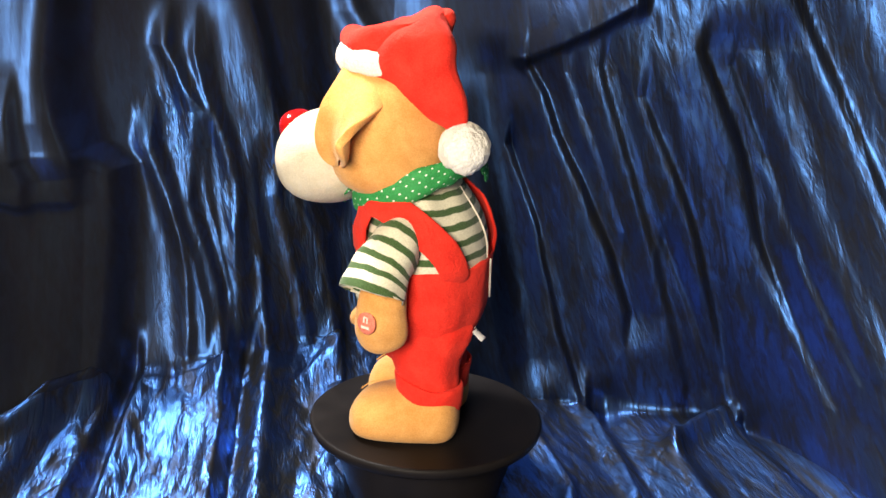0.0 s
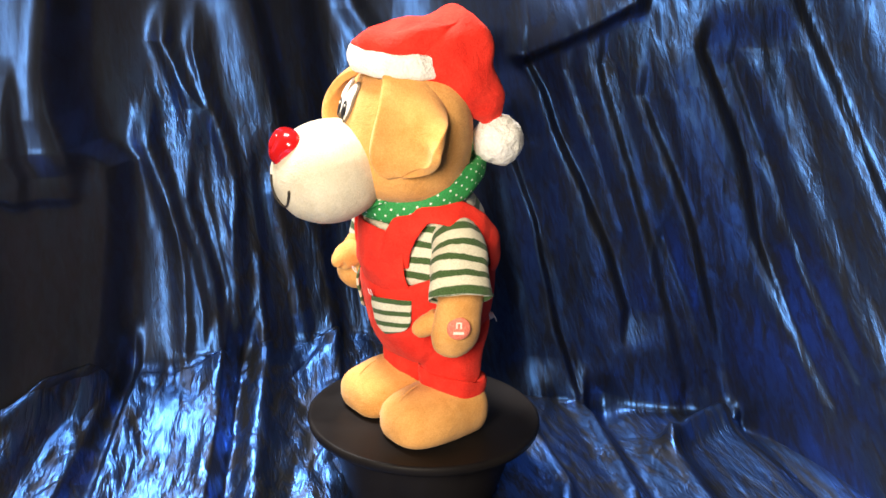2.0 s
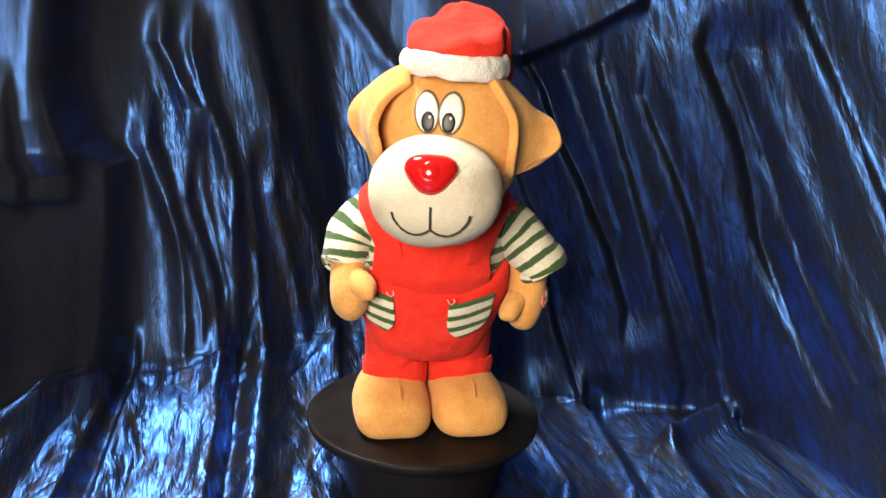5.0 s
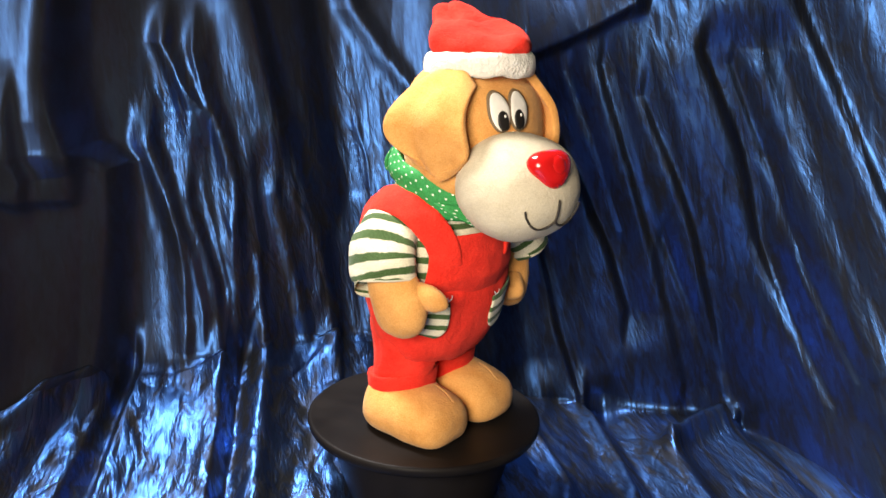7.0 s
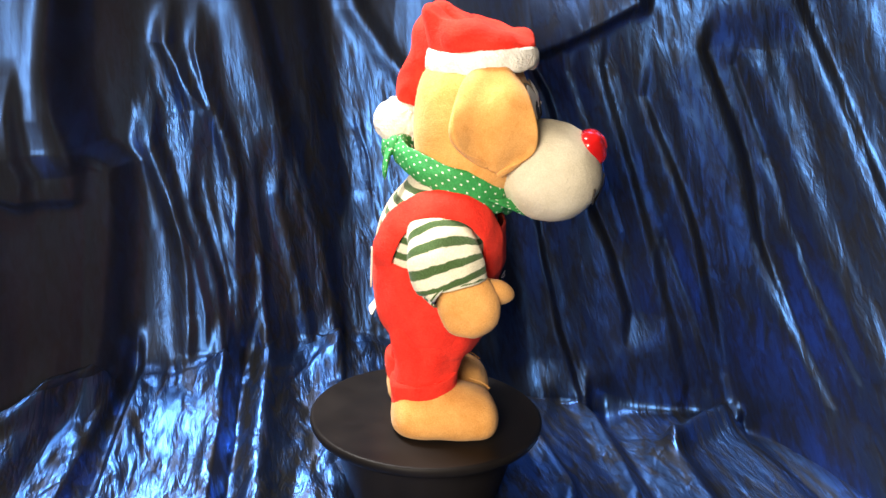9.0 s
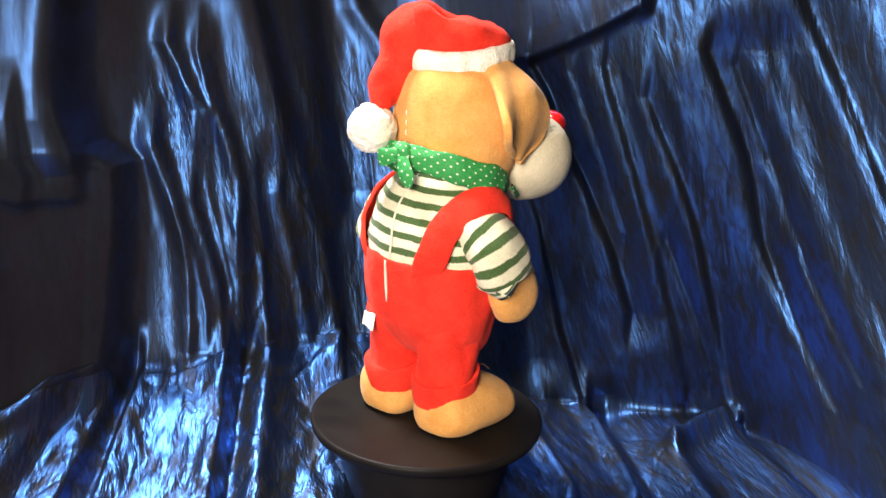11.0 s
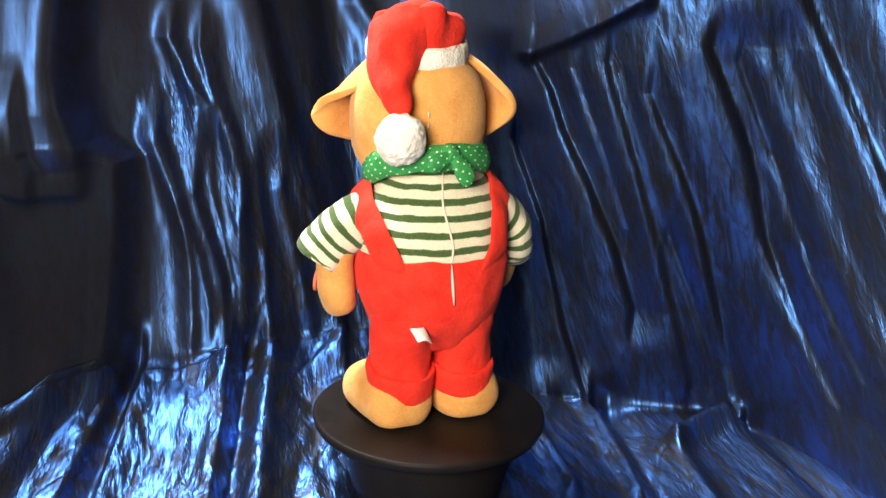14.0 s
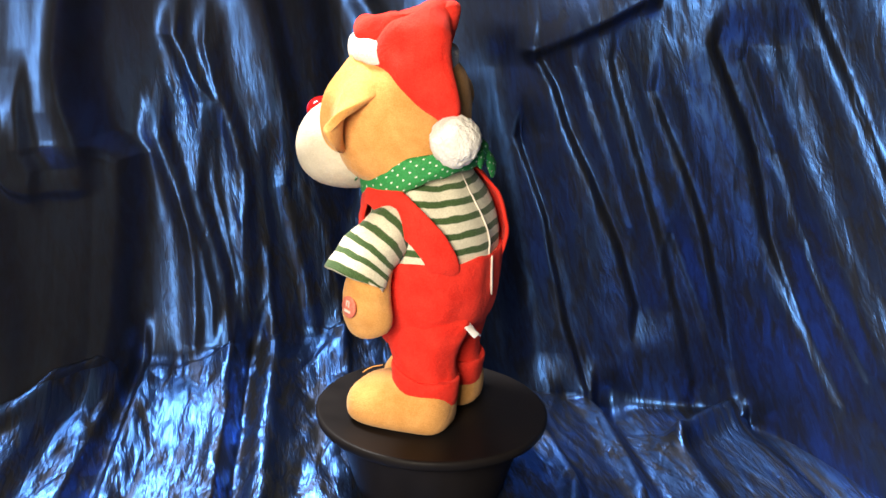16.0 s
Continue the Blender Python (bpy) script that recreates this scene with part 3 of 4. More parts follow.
stitch("mouth_stitching", [(0.0, 0.004), (0.0, -0.008), (0.0, -0.0165)], 0.0009, MUZZLE, on_muzzle)
stitch("mouth_stitching", [(0.0, -0.0165), (0.006, -0.0205), (0.013, -0.0215), (0.020, -0.0180), (0.0255, -0.0115), (0.0275, -0.0060)], 0.0009, MUZZLE, on_muzzle)
stitch("mouth_stitching", [(0.0, -0.0165), (-0.006, -0.0205), (-0.013, -0.0215), (-0.020, -0.0180), (-0.0255, -0.0115), (-0.0275, -0.0060)], 0.0009, MUZZLE, on_muzzle)


def head_front(l, z):
    """Forward reach of the head's skin at a place left and up of its middle."""
    zs = (-0.030, -0.010, 0.010, 0.026, 0.038, 0.046, 0.050)
    rx = float(np.interp(z, zs, (0.0535, 0.0560, 0.0555, 0.0525, 0.0455, 0.034, 0.018)))
    ry = float(np.interp(z, zs, (0.0475, 0.0500, 0.0495, 0.0465, 0.0410, 0.032, 0.018)))
    oy = float(np.interp(z, zs, (-0.004, -0.004, -0.004, -0.003, -0.001, 0.001, 0.003)))
    return ry * max(1 - abs(l / rx) ** 2.25, 0.02) ** (1 / 2.25) - oy + 0.0006


def oval(name, l, z, rl, rz, height, material, parent, lean=0.0):
    """A slightly domed oval patch sewn on the face."""
    bm = bmesh.new()
    rows = []
    for k, d in ((1.0, -0.0010), (0.99, 0.0004), (0.90, 0.8), (0.6, 0.95), (0.25, 1.0), (0.03, 1.0)):
        row = []
        for i in range(28):
            w = math.tau * i / 28
            a, b = rl * k * math.cos(w), rz * k * math.sin(w)
            a, b = a * math.cos(lean) - b * math.sin(lean), a * math.sin(lean) + b * math.cos(lean)
            up = d if abs(d) < 0.01 else d * height
            row.append(bm.verts.new(hp(head_front(l + a, z + b) + 0.0006 + up, l + a, HEAD_AT.z + z + b)))
        rows.append(row)
    grid_faces(bm, rows, True)
    bm.faces.new(rows[-1])
    return finish(name, bm, material, parent)


for side in (1, -1):
    eye_l = -0.0045 + side * 0.0088
    rim = oval("eye", eye_l, 0.0215, 0.0096, 0.0152, 0.0006, EYE_RIM, DOG, lean=-0.08 * side)
    tagged(rim, "embroidered oval eye with brown edge")
    oval("eye_white", eye_l, 0.0215, 0.0083, 0.0139, 0.0013, EYE_WHITE, rim, lean=-0.08 * side)
    oval("pupil", eye_l - side * 0.0012, 0.0155, 0.0053, 0.0078, 0.0020, EYE_BLACK, rim)
    oval("glint", eye_l - side * 0.0012 + 0.0014, 0.0188, 0.0010, 0.0013, 0.0026, EYE_WHITE, rim)


def left_ear_rows(bm):
    """A cupped flap: its front lies along the head, its rear half flares outward and its edge rolls forward."""
    rows, nu, nv = [], 24, 20
    for j in range(nv + 1):
        v = j / nv
        width = 0.060 * (0.72 + 0.30 * math.sin(math.pi * min(v * 1.15, 1) * 0.6))
        if v > 0.55:
            width *= max(1 - ((v - 0.55) / 0.455) ** 2.8, 0.0) ** 0.5
        front = 0.050 - 0.012 * (1 - v) ** 2 + (0.064 - width) * (-0.35)
        f, out = front, 0.026 + 0.023 * math.sin(min(v * 2.2, 1) * math.pi / 2) - 0.004 * max(v - 0.6, 0)
        row = []
        for i in range(nu + 1):
            t = i / nu
            row.append(bm.verts.new(hp(f, out, 0.3055 - 0.082 * v - 0.012 * (2 * t - 0.8) ** 2 * (1 - v) - 0.010 * t * (1 - v) + 0.006 * t * t * v)))
            turn = radians(8 + 84 * t ** 1.3 + 50 * max(t - 0.7, 0) / 0.3 * (1 - v) - 25 * max(v - 0.6, 0) * t) * (0.25 + 0.75 * min(v * 1.7, 1))
            f -= math.cos(turn) * width / nu
            out += math.sin(turn) * width / nu
        rows.append(row)
    return rows


def right_ear_rows(bm):
    """A rounded flap that lies along the head, its rear edge a little off it."""
    rows, nu, nv = [], 18, 20
    for j in range(nv + 1):
        v = j / nv
        half = 0.0300 * (1 - abs(2 * v - 0.95) ** 3.0 * 0.42) * (0.80 + 0.42 * math.sin(math.pi * min(v, 0.9) / 1.2))
        if v > 0.62:
            half *= math.sqrt(max(1 - ((v - 0.62) / 0.385) ** 2.4, 0.0))
        row = []
        for i in range(nu + 1):
            u = 2 * i / nu - 1
            z = 0.3040 - 0.078 * v - 0.010 * u * u * (1 - v) - 0.004 * u
            out = 0.026 + 0.036 * math.sin(min(v * 2.0, 1) * math.pi / 2) ** 0.8 - 0.010 * max(v - 0.55, 0) / 0.45
            out += 0.004 * u * u * v - 0.0015 * math.cos(u * 5 + v * 3)
            swing = radians(24) * min(v * 1.6, 1)
            curl = max(-u - 0.30, 0) ** 2 * math.sin(math.pi * min(v * 1.1, 1))
            f = 0.022 + u * half * math.cos(swing) + 0.004 * v + curl * 0.009
            row.append(bm.verts.new(hp(f, u * half * math.sin(swing) - out, z)))
        rows.append(row)
    return rows


def build_ear(side):
    bm = bmesh.new()
    grid_faces(bm, left_ear_rows(bm) if side > 0 else right_ear_rows(bm), False)
    rumple(bm, 0.022, 0.0022, 5 + side)
    return finish("ear", bm, EAR_TAN, DOG, "floppy tan plush ear", thick=0.0070, subdiv=2)


for side in (1, -1):
    build_ear(side)


def build_hat():
    # red felt cone: up from the brim, folded over the back and down to the pom-pom
    def rings(rows, steps):
        # tip: how far a ring has tipped backwards
        secs = []
        for f, l, z, ra, rb, tip in smooth_path(rows, steps):
            t = radians(tip)
            a = hp(f + math.cos(t), l, z + math.sin(t)) - hp(f, l, z)
            b = hp(f, l + 1, z) - hp(f, l, z)
            secs.append((hp(f, l, z), a * ra, b * rb))
        return secs
    bm = loft(rings([
        (0.005, 0.002, 0.3000, 0.0340, 0.0310, 3), (0.006, 0.002, 0.3080, 0.0385, 0.0345, 3), (0.006, 0.002, 0.3160, 0.0425, 0.0370, 0),
        (0.003, 0.003, 0.3240, 0.0420, 0.0360, -2), (-0.003, 0.004, 0.3305, 0.0370, 0.0330, -6), (-0.012, 0.006, 0.3345, 0.0290, 0.0280, -12),
        (-0.018, 0.009, 0.3365, 0.0200, 0.0200, -14), (-0.022, 0.010, 0.3375, 0.0100, 0.0100, -14), (-0.023, 0.010, 0.3380, 0.0020, 0.0020, -14)], 4), n=44)
    loft(rings([
        (0.012, 0.006, 0.3200, 0.0300, 0.0200, 138), (-0.004, 0.014, 0.3170, 0.0430, 0.0270, 138), (-0.022, 0.021, 0.3030, 0.0375, 0.0235, 138),
        (-0.039, 0.025, 0.2865, 0.0235, 0.0165, 138), (-0.054, 0.024, 0.2705, 0.0140, 0.0110, 138), (-0.062, 0.022, 0.2590, 0.0060, 0.0060, 138)], 5),
        n=36, bm=bm)
    rumple(bm, 0.022, 0.0055, 9)
    rumple(bm, 0.010, 0.0010, 10)
    hat = finish("hat", bm, RED, DOG, "soft red festive hat folded over at the back", subdiv=1)
    # fleece brim: a lumpy roll round the hat's edge
    bm = bmesh.new()
    rows = []
    for i in range(72):
        w = math.tau * i / 72
        row = []
        for k in range(16):
            q = math.tau * k / 16
            out, up = 0.0058 * math.cos(q), 0.0098 * spow(math.sin(q), 0.75)
            rf, rl = 0.0395 + out, 0.0355 + out
            row.append(bm.verts.new(hp(0.006 + rf * math.cos(w), 0.002 + rl * math.sin(w), 0.3035 + up + 0.003 * math.cos(w)
                                       - 0.0015 * math.sin(2 * w))))
        rows.append(row)
    rows.append(rows[0])
    for a, b in zip(rows, rows[1:]):
        for k in range(16):
            bm.faces.new((a[k], a[(k + 1) % 16], b[(k + 1) % 16], b[k]))
    rumple(bm, 0.010, 0.0016, 11)
    rumple(bm, 0.0045, 0.0009, 12)
    finish("brim", bm, WHITE, hat, "white fleece brim", subdiv=2)
    bm = bmesh.new()
    bmesh.ops.create_icosphere(bm, subdivisions=5, radius=0.0196)
    shift(bm, Matrix.Translation((0.039, 0.0245, 0.2445)))
    rumple(bm, 0.012, 0.0016, 13)
    rumple(bm, 0.0045, 0.0011, 14)
    rumple(bm, 0.0018, 0.0006, 15)
    finish("pompom", bm, WHITE, hat, "white fleece pom-pom")


build_hat()

TORSO = [(0.128, 0.058, 0.0490, 0.0), (0.140, 0.0605, 0.0500, 0.0), (0.155, 0.0615, 0.0500, 0.0), (0.170, 0.0605, 0.0480, -0.001),
         (0.184, 0.0585, 0.0445, -0.003), (0.196, 0.0525, 0.0390, -0.006), (0.206, 0.0425, 0.0335, -0.009), (0.216, 0.034, 0.030, -0.012),
         (0.226, 0.031, 0.028, -0.014)]


def torso_at(z):
    zs = [t[0] for t in TORSO]
    return [float(np.interp(z, zs, [t[k] for t in TORSO])) for k in (1, 2, 3)]


def on_torso(w, z, lift=0.0):
    """A place on the shirt: w degrees from the front towards the dog's left."""
    rx, ry, oy = torso_at(z)
    a = radians(w)
    return BODY @ Vector(((rx + lift) * math.sin(a), oy - (ry + lift) * math.cos(a), z))


def build_shirt():
    bm = stack([(z, 0, oy, rx, ry) for z, rx, ry, oy in TORSO], n=56)
    rumple(bm, 0.020, 0.0030, 20, (1, 1, 0.6))
    shirt = finish("shirt", shift(bm, BODY), SHIRT, DOG, "cream and green striped knit shirt", subdiv=1)
    # sleeves: x, y, z, half width front to back, half width across
    left = [(0.036, -0.016, 0.176, 0.016, 0.018), (0.054, -0.025, 0.173, 0.0200, 0.020), (0.067, -0.031, 0.163, 0.0215, 0.0205),
            (0.0760, -0.037, 0.152, 0.0232, 0.0205), (0.0845, -0.041, 0.1405, 0.0250, 0.021), (0.0855, -0.0415, 0.1385, 0.0252, 0.0210),
            (0.0815, -0.040, 0.1480, 0.0190, 0.0165), (0.074, -0.036, 0.155, 0.015, 0.012)]
    right = [(-0.036, -0.000, 0.178, 0.018, 0.018), (-0.053, -0.002, 0.175, 0.0245, 0.021), (-0.066, -0.005, 0.166, 0.0275, 0.0205),
             (-0.0725, -0.008, 0.155, 0.0285, 0.0195), (-0.0745, -0.013, 0.142, 0.0280, 0.0195), (-0.0748, -0.0135, 0.1395, 0.0275, 0.0190),
             (-0.0735, -0.012, 0.147, 0.0235, 0.0160), (-0.071, -0.010, 0.155, 0.017, 0.012)]
    for k, pts in enumerate((left, right)):
        bm = tube(pts, n=36, steps=4, side=(0, 1, 0))
        shift(bm, Matrix.Translation((-0.003, 0.006, 0) if k == 0 else (0, 0, 0)))
        rumple(bm, 0.018, 0.0026, 21 + k)
        finish("sleeve", bm, SLEEVE, shirt, "short striped sleeve", subdiv=1)
    return shirt


build_shirt()


ARM_BACK = Vector((-0.004, 0.008, 0))


def build_arm(side):
    if side > 0:
        pts = [(0.073, -0.033, 0.155, 0.016, 0.014), (0.0760, -0.036, 0.137, 0.0180, 0.0150), (0.0755, -0.038, 0.118, 0.0195, 0.0155),
               (0.0730, -0.038, 0.103, 0.0205, 0.0150), (0.0705, -0.038, 0.092, 0.0165, 0.0120), (0.069, -0.038, 0.0865, 0.006, 0.005)]
        thumb = [(0.066, -0.047, 0.116, 0.010, 0.009), (0.0590, -0.0550, 0.108, 0.0098, 0.0088), (0.0545, -0.0600, 0.1030, 0.007, 0.006),
                 (0.0535, -0.0612, 0.1015, 0.001, 0.001)]
    else:
        pts = [(-0.070, -0.010, 0.155, 0.018, 0.014), (-0.0725, -0.018, 0.140, 0.0215, 0.0150), (-0.0730, -0.025, 0.128, 0.0240, 0.0165),
               (-0.0730, -0.029, 0.115, 0.0235, 0.0160), (-0.0720, -0.031, 0.104, 0.0180, 0.0125), (-0.071, -0.032, 0.0975, 0.007, 0.005)]
        thumb = [(-0.068, -0.036, 0.134, 0.012, 0.010), (-0.064, -0.050, 0.1305, 0.0112, 0.0095), (-0.061, -0.0590, 0.1275, 0.0075, 0.007),
                 (-0.058, -0.0605, 0.124, 0.001, 0.001)]
    bm = tube(pts, n=32, steps=4, side=(0, 1, 0))
    tube(thumb, n=20, steps=4, side=(0, 1, 0), bm=bm)
    if side > 0:
        shift(bm, Matrix.Translation(ARM_BACK))
    rumple(bm, 0.016, 0.0014, 30 + side)
    arm = finish("arm", bm, TAN, DOG, "stuffed tan plush arm with a thumb", subdiv=1)
    if side > 0:
        m = Matrix.Translation(Vector((0.0892, -0.0465, 0.1150)) + ARM_BACK) @ pose(0, 0, 0, 0, 86, -30)
        bm = revolve([(0.0088, -0.0016), (0.0090, 0.0), (0.0084, 0.0006), (0.003, 0.0009)], n=32)
        patch = finish("button_patch", shift(bm, m), BUTTON, arm, "round faded red printed press patch")
        for w, h, u, v in ((0.0080, 0.0020, 0.0, -0.0034), (0.0012, 0.0042, -0.0016, 0.0022), (0.0012, 0.0042, 0.0016, 0.0022),
                           (0.0042, 0.0010, 0.0, 0.0045)):
            bm = bmesh.new()
            bmesh.ops.create_cube(bm, size=1.0)
            for p in bm.verts:
                p.co = Vector((-(v + p.co.y * h), u + p.co.x * w, 0.0009 + p.co.z * 0.0006))
            finish("print_bar", shift(bm, m), PALE_PRINT, patch, smooth=False)
    return arm


for side in (1, -1):
    build_arm(side)


def build_foot(side):
    x = 0.0265 if side > 0 else -0.0350
    toe = -0.062 if side > 0 else -0.061
    bm = bmesh.new()
    secs = []
    back = 0.029
    length = back - toe
    for k in range(15):
        t = k / 14
        y = back - length * t
        round_end = min(1.0, math.sqrt(max(1 - ((t - 0.5) / 0.515) ** 6, 0.0)))
        w = (0.0250 + 0.0062 * math.sin(math.pi * min(t * 1.1, 1) * 0.75)) * max(round_end, 0.05)
        h = (0.047 - 0.004 * t - 0.009 * max(t - 0.45, 0) / 0.55) * max(round_end, 0.08)
        secs.append(((x + 0.002 * side * t, y, h / 2 + 0.0225 * (1 - max(round_end, 0.08)) * 0.6), (w, 0, 0), (0, 0, h / 2)))
    loft(secs, n=36, square=2.5, bm=bm)
    rumple(bm, 0.022, 0.0016, 40 + side)
    low = min(v.co.z for v in bm.verts)
    for v in bm.verts:
        k = 1 + 0.10 * (1 - min(max((v.co.z - low) / 0.045, 0), 1)) - 0.10 * min(max((v.co.z - low - 0.022) / 0.025, 0), 1)
        v.co.x = x + (v.co.x - x) * k
        v.co.z = max(v.co.z - low - 0.0055, 0.0) * 1.10 - 0.0003
    return finish("foot", bm, TAN, DOG, "rounded tan plush foot", subdiv=1)


for side in (1, -1):
    build_foot(side)


def build_overalls():
    # seat and belly
    bm = stack([(0.058, -0.003, -0.004, 0.028, 0.020), (0.062, -0.003, -0.004, 0.040, 0.028), (0.072, -0.002, -0.003, 0.0485, 0.0370), (0.086, -0.001, -0.001, 0.0535, 0.0450),
                (0.098, -0.001, 0.000, 0.0570, 0.0490), (0.112, 0, 0.000, 0.0605, 0.0520), (0.126, 0, 0.0, 0.0630, 0.0530), (0.140, 0, 0.0005, 0.0640, 0.0525), (0.1475, 0, 0.001, 0.0635, 0.0520),
                (0.1490, 0, 0.001, 0.0620, 0.0505), (0.1440, 0, 0.001, 0.0590, 0.0480)], n=64, square=2.1)
    for v in bm.verts:  # the waist dips at the front, behind the bib
        v.co.z -= 0.016 * min(max((-v.co.y - 0.012) / 0.025, 0), 1) * min(max((v.co.z - 0.125) / 0.02, 0), 1)
    rumple(bm, 0.026, 0.0034, 50, (1, 1, 0.7))
    rumple(bm, 0.011, 0.0020, 51, (1, 1, 0.5))
    overalls = finish("overalls", shift(bm, BODY), RED, DOG, "bright red velour dungarees with striped pockets", subdiv=1)
    for side in (1, -1):
        x = 0.0235 if side > 0 else -0.0310
        bm = stack([(0.026, x, 0.002, 0.0240, 0.0240), (0.040, x, 0.002, 0.0245, 0.0245), (0.054, x, 0.000, 0.0250, 0.0255), (0.068, x, -0.002, 0.0255, 0.0290),
                    (0.084, x * 0.95, -0.001, 0.0270, 0.0360), (0.096, x * 0.9, 0.000, 0.0260, 0.0370), (0.104, x * 0.85, 0.000, 0.0220, 0.0340)], n=56)
        rumple(bm, 0.024, 0.0036, 58 + side, (1, 1, 1.8))
        rumple(bm, 0.014, 0.0030, 53 + side)
        finish("leg", bm, RED, overalls, subdiv=1)
        bm = stack([(0.0275, x, 0.002, 0.0250, 0.0250), (0.0262, x, 0.002, 0.0262, 0.0262), (0.0290, x, 0.002, 0.0270, 0.0272), (0.0400, x, 0.002, 0.0282, 0.0284),
                    (0.0480, x, 0.002, 0.0290, 0.0290), (0.0500, x, 0.002, 0.0275, 0.0275), (0.0470, x, 0.002, 0.0252, 0.0252)], n=48)
        for v in bm.verts:
            v.co.z -= 0.20 * v.co.y
        rumple(bm, 0.016, 0.0022, 56 + side)
        finish("cuff", bm, RED, overalls, "rolled-up red trouser cuff", subdiv=1)
    # bib
    patch("bib", overalls, RED, lambda u, v: on_torso(-2 + u * (42 + 10 * (1 - v) ** 3), 0.124 + 0.052 * v, 0.0008 + 0.0050 * min(v * 3.2, 1)), 28, 20, 0.0016, 60)
    for w, z0, half, deep, lean in ((30, 0.1220, 19, 0.0310, 0.003), (-47, 0.1240, 19, 0.0320, -0.002)):
        def place(u, v, w=w, z0=z0, half=half, deep=deep, lean=lean):
            narrow = math.sqrt(max(1 - max((v - 0.40) / 0.63, 0) ** 3.0, 0.0))
            z = z0 - deep * v + lean * u
            a = radians(w + half * u * narrow)
            zs = (0.072, 0.086, 0.098, 0.112, 0.126, 0.140)
            rx = float(np.interp(z, zs, (0.0485, 0.0535, 0.0570, 0.0605, 0.0630, 0.0640))) + 0.0030
            ry = float(np.interp(z, zs, (0.0400, 0.0460, 0.0490, 0.0520, 0.0530, 0.0525))) + 0.0030
            return BODY @ Vector((rx * math.sin(a), -ry * math.cos(a), z))
        patch("pocket", overalls, POCKET, place, 14, 14, 0.0022, 61, "cream and green striped patch pocket")
    # straps over the shoulders
    for side in (1, -1):
        pts = [(31, 0.150), (34, 0.166), (42, 0.184), (56, 0.197), (76, 0.1985), (96, 0.192), (113, 0.180), (126, 0.165), (135, 0.147), (137, 0.136)] if side > 0 else [(side * 31, 0.150), (side * 34, 0.166), (side * 42, 0.181), (side * 62, 0.196), (side * 90, 0.2010), (side * 118, 0.196), (side * 132, 0.181),
               (side * 137, 0.163), (side * 139 - 2, 0.146), (side * 139 - 2, 0.136)]
        ends = smooth_path(pts, 5)
        line = [on_torso(a, z, 0.0068 - 0.0060 * max(k / (len(ends) - 1) - 0.8, 0) / 0.2 - 0.0030 * max(0.12 - k / (len(ends) - 1), 0) / 0.12) for k, (a, z) in enumerate(ends)]
        bm = bmesh.new()
        rows = []
        mid = BODY @ Vector((0, -0.008, 0.150))
        for k, p in enumerate(line):
            d = (line[min(k + 1, len(line) - 1)] - line[max(k - 1, 0)]).normalized()
            out = (p - mid).normalized()
            s = d.cross(out).normalized()
            rows.append([bm.verts.new(p + s * 0.0128 * q - out * 0.0022 * q * q) for q in (-1, -0.6, -0.2, 0.2, 0.6, 1)])
        grid_faces(bm, rows, False)
        rumple(bm, 0.016, 0.0018, 64 + side)
        finish("strap", bm, RED, overalls, "red shoulder strap", thick=0.0035, subdiv=2)
    # zip opening and sewn-in label at the back
    bm = bmesh.new()
    rows = []
    for k in range(9):
        z = 0.147 - 0.034 * k / 8
        w = 0.0010 * math.sin(math.pi * (k + 0.6) / 9.2)
        a = radians(182 + 3 * k / 8)
        rows.append([bm.verts.new(BODY @ Vector((0.0668 * math.sin(a) + q * w, -0.0535 * math.cos(a), z))) for q in (-1, 0, 1)])
    grid_faces(bm, rows, False)
    finish("zip_tape", bm, ZIP, overalls, "pale zip tape", thick=0.0015)
    bm = bmesh.new()
    rows = []
    for k in range(6):
        rows.append([bm.verts.new(Vector((0.0315 - 0.0130 * i / 4 - 0.001 * k, 0.0385 + 0.0016 * k - 0.0006 * (i - 2) ** 2, 0.0945 - 0.0013 * k - 0.0006 * abs(i - 1.5) * k)))
                     for i in range(5)])
    grid_faces(bm, rows, False)
    finish("sewn_tag", bm, TAG, overalls, "small white sewn-in tag", thick=0.0008, subdiv=1)
    return overalls


def patch(name, parent, material, place, nu, nv, thick, seed, label=""):
    bm = bmesh.new()
    rows = [[bm.verts.new(place(2 * i / nu - 1, j / nv)) for i in range(nu + 1)] for j in range(nv + 1)]
    grid_faces(bm, rows, False)
    rumple(bm, 0.014, 0.0012, seed)
    return finish(name, bm, material, parent, label, thick=thick, subdiv=1)


build_overalls()


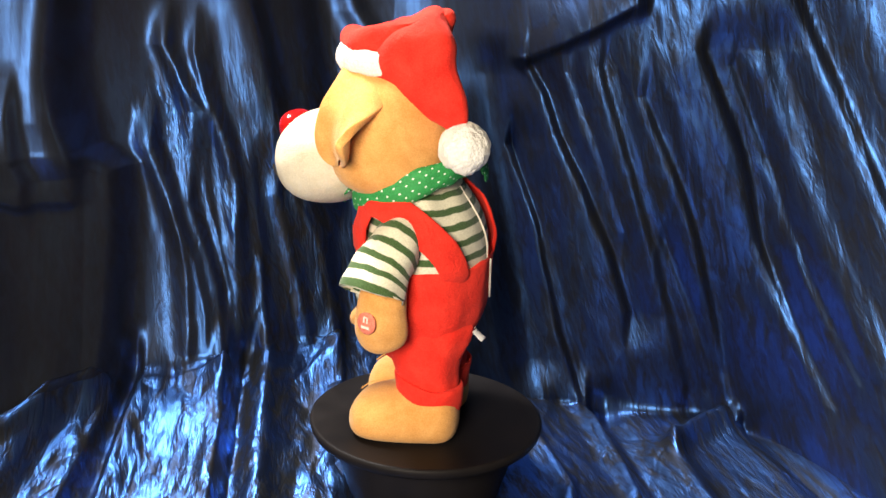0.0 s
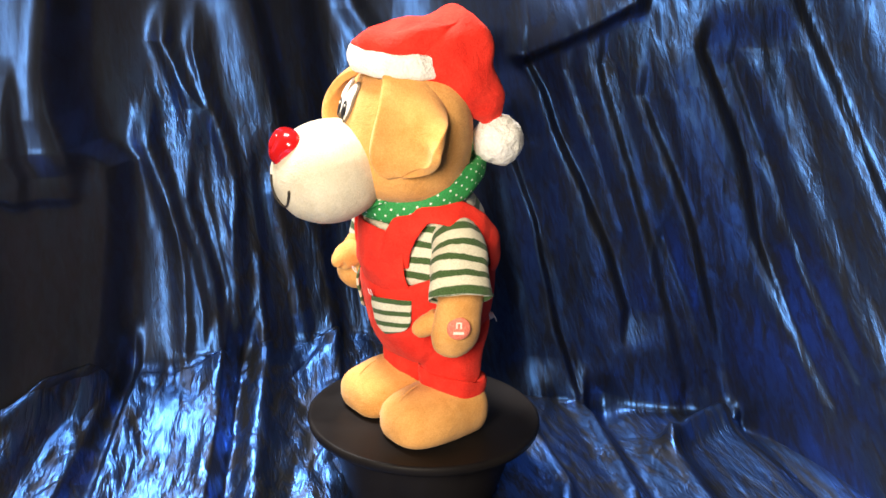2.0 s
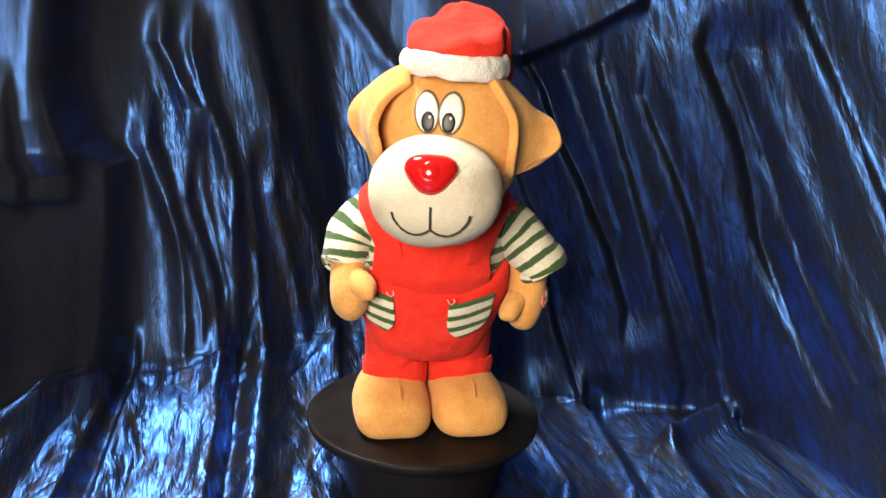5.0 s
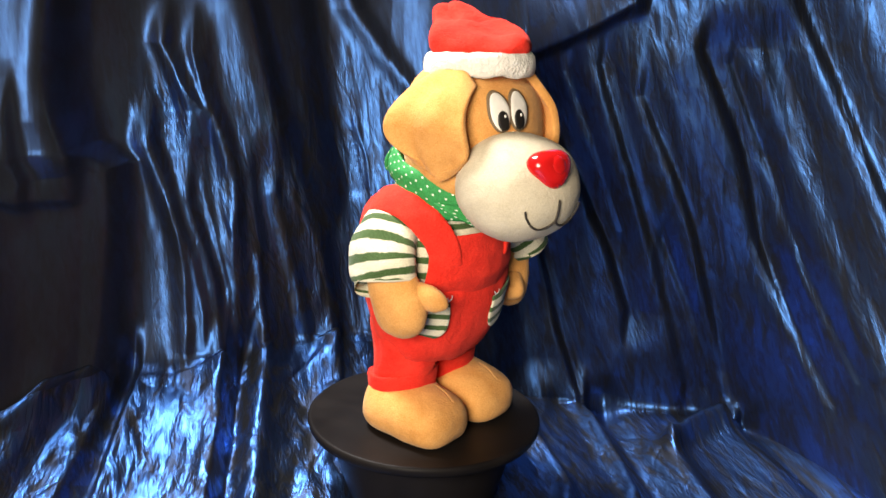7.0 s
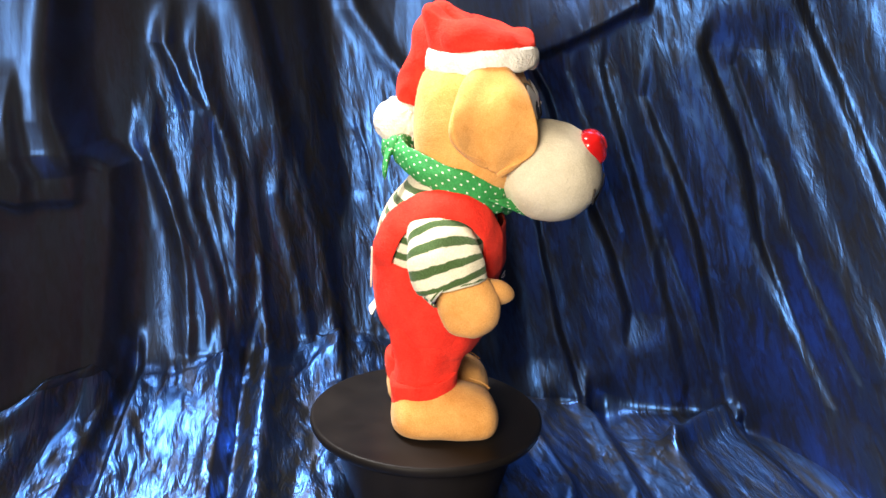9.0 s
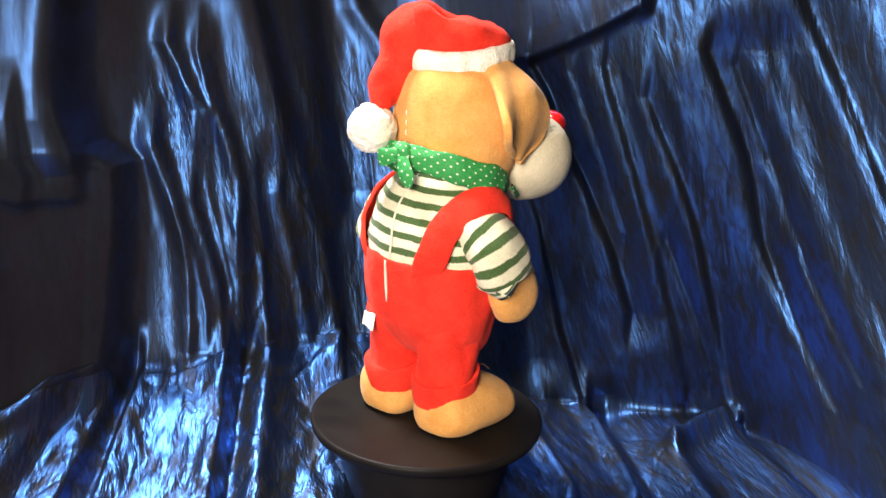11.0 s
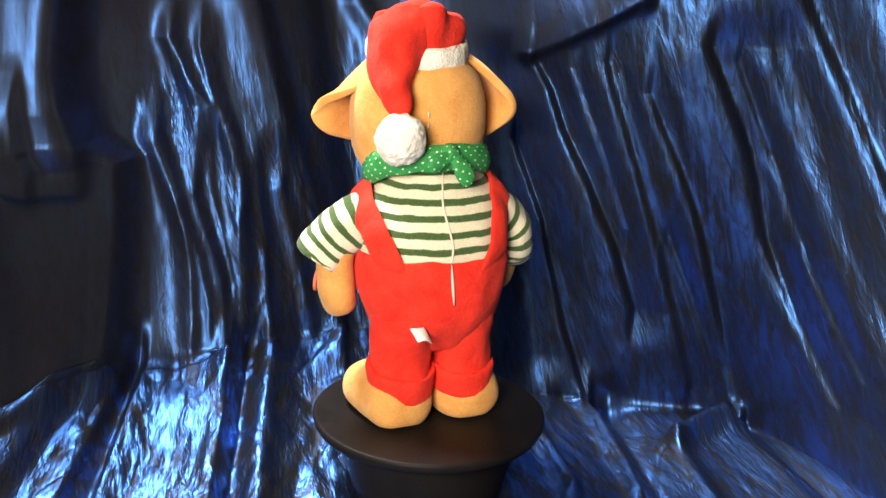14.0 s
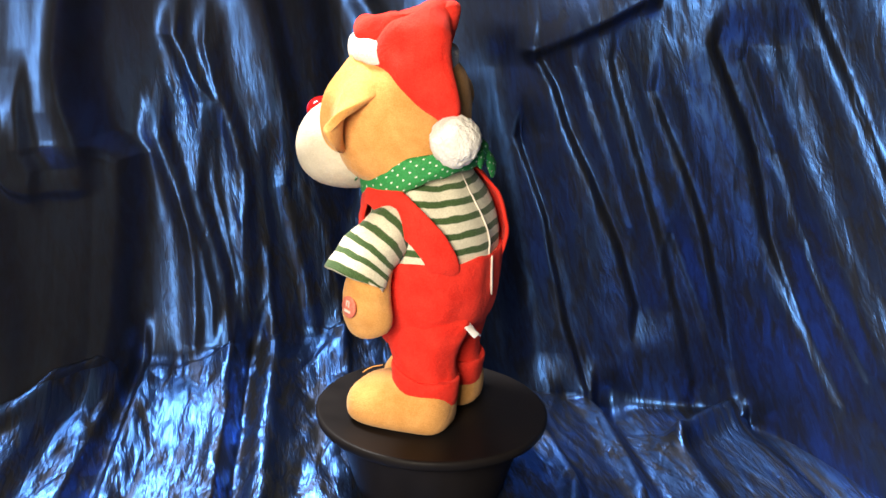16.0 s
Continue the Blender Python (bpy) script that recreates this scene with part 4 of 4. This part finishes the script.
def build_scarf():
    bm = bmesh.new()
    rows = []
    n = 64
    for i in range(n):
        w = math.tau * i / n
        front = (1 - math.cos(w)) / 2  # 0 at the back, 1 at the front
        x, y = 0.0480 * math.sin(w) - 0.003 * front, -0.018 + (0.0430 + 0.004 * front) * math.cos(w)
        z = 0.2290 - 0.0330 * front
        half = 0.0110 + 0.0050 * front
        row = []
        for k in range(14):
            q = math.tau * k / 14
            row.append(bm.verts.new((x * (1 + 0.11 * math.cos(q)), y + 0.005 * math.cos(q) * math.cos(w), z + half * math.sin(q))))
        rows.append(row)
    uv_rows = rows + [rows[0]]
    grid_faces(bm, [list(r) for r in zip(*uv_rows)] + [[r[0] for r in uv_rows]], False)
    bmesh.ops.remove_doubles(bm, verts=bm.verts, dist=1e-6)
    rumple(bm, 0.012, 0.0036, 70, (0.6, 0.6, 2.2))
    scarf = finish("scarf", bm, SCARF, DOG, "green cotton neckerchief with small white dots", subdiv=1)

    def corner(u, v):
        a = radians(-8 + u * 52 * (1 - v) ** 0.8)
        r = 0.051 + 0.012 * v
        return BODY @ Vector((r * math.sin(a), -0.010 - (r + 0.004) * math.cos(a), 0.203 - 0.021 * v - 0.004 * (1 - abs(u))))
    patch("scarf_corner", scarf, SCARF, corner, 18, 10, 0.0016, 71, "hanging corner of the neckerchief")
    bm = ellipsoid((0.0, 0.030, 0.232), (0.0085, 0.0065, 0.0075), n=24, m=14)
    rumple(bm, 0.006, 0.0020, 72)
    finish("knot", bm, SCARF, scarf, "tied knot of the neckerchief")
    for dx, dz in ((0.016, -0.004), (-0.012, -0.016)):
        pts = [(0.0, 0.032, 0.231, 0.004, 0.003), (dx * 0.5, 0.035, 0.230 + dz * 0.3, 0.0065, 0.0026), (dx, 0.037, 0.230 + dz, 0.0075, 0.002),
               (dx * 1.25, 0.037, 0.230 + dz * 1.4, 0.003, 0.001)]
        bm = tube(pts, n=14, steps=4, side=(0, 0, 1) if abs(dz) < 0.01 else (1, 0, 0))
        rumple(bm, 0.006, 0.0016, 73)
        finish("knot_end", bm, SCARF, scarf, subdiv=1)


build_scarf()


def thread(name, parent, points, radius, material, label=""):
    """A fine sewn or loose thread through points in the dog's space."""
    path = [Vector(q) for q in smooth_path(points, 5)]
    bm = bmesh.new()
    rows = []
    for k, q in enumerate(path):
        d = (path[min(k + 1, len(path) - 1)] - path[max(k - 1, 0)]).normalized()
        u = d.orthogonal().normalized()
        w = d.cross(u)
        rows.append([bm.verts.new(q + (u * math.cos(i * math.tau / 5) + w * math.sin(i * math.tau / 5)) * radius) for i in range(5)])
    grid_faces(bm, rows, True)
    return finish(name, bm, material, parent, label)


def build_seams():
    by_name = {o.name: o for o in DOG.children}
    overalls, shirt, head = by_name["overalls"], by_name["shirt"], by_name["head"]
    for w, z in ((13, 0.1195), (-30, 0.1225)):
        a = radians(w)
        q = BODY @ Vector((0.0655 * math.sin(a), -0.0560 * math.cos(a), z))
        thread("loose_thread", overalls, [q, q + Vector((0.002, -0.002, 0.003)), q + Vector((0.001, -0.003, 0.006))], 0.00035, TAG)
        thread("loose_thread", overalls, [q, q + Vector((-0.002, -0.002, 0.002)), q + Vector((-0.004, -0.002, 0.005))], 0.00035, TAG)
    back = [on_torso(181 + 3 * math.sin(z * 90), z, 0.0004) for z in (0.146, 0.160, 0.175, 0.190, 0.203, 0.214)]
    thread("back_seam", shirt, back, 0.0009, ZIP, "raised seam down the back of the shirt")
    for k in range(5):
        z = 0.226 + 0.008 * k
        thread("stitch", head, [hp(-0.0465, -0.002, z), hp(-0.0472, -0.0022, z + 0.002), hp(-0.0468, -0.002, z + 0.004)], 0.00045, TAG)
    for a, sgn in ((0.0265, 1), (-0.0350, -1)):
        foot = [o for o in DOG.children if o.name.startswith("foot") and o.data.vertices[0].co.x * sgn > 0][0]
        thread("toe_seam", foot, [(a + 0.001, -0.036, 0.0445), (a + 0.0015, -0.046, 0.0405), (a + 0.002, -0.0535, 0.0345)], 0.0005, TAN)


build_seams()

# ================= what turns =================
# the turntable goes round evenly: degrees in a second
SPEED = 21.6
STEPS = [k * 1.0 for k in range(17)]
# how the dog was set down on the platter
SET_DOWN = pose(0.007, 0.003, 0, 0, 0, -8)


def motions():
    walk(DOG, [(t, pose(0, 0, 0, 0, 0, SPEED * t - 90) @ SET_DOWN) for t in STEPS])
    walk(PLATTER, [(t, pose(0, 0, 0, 0, 0, SPEED * t)) for t in STEPS])


motions()
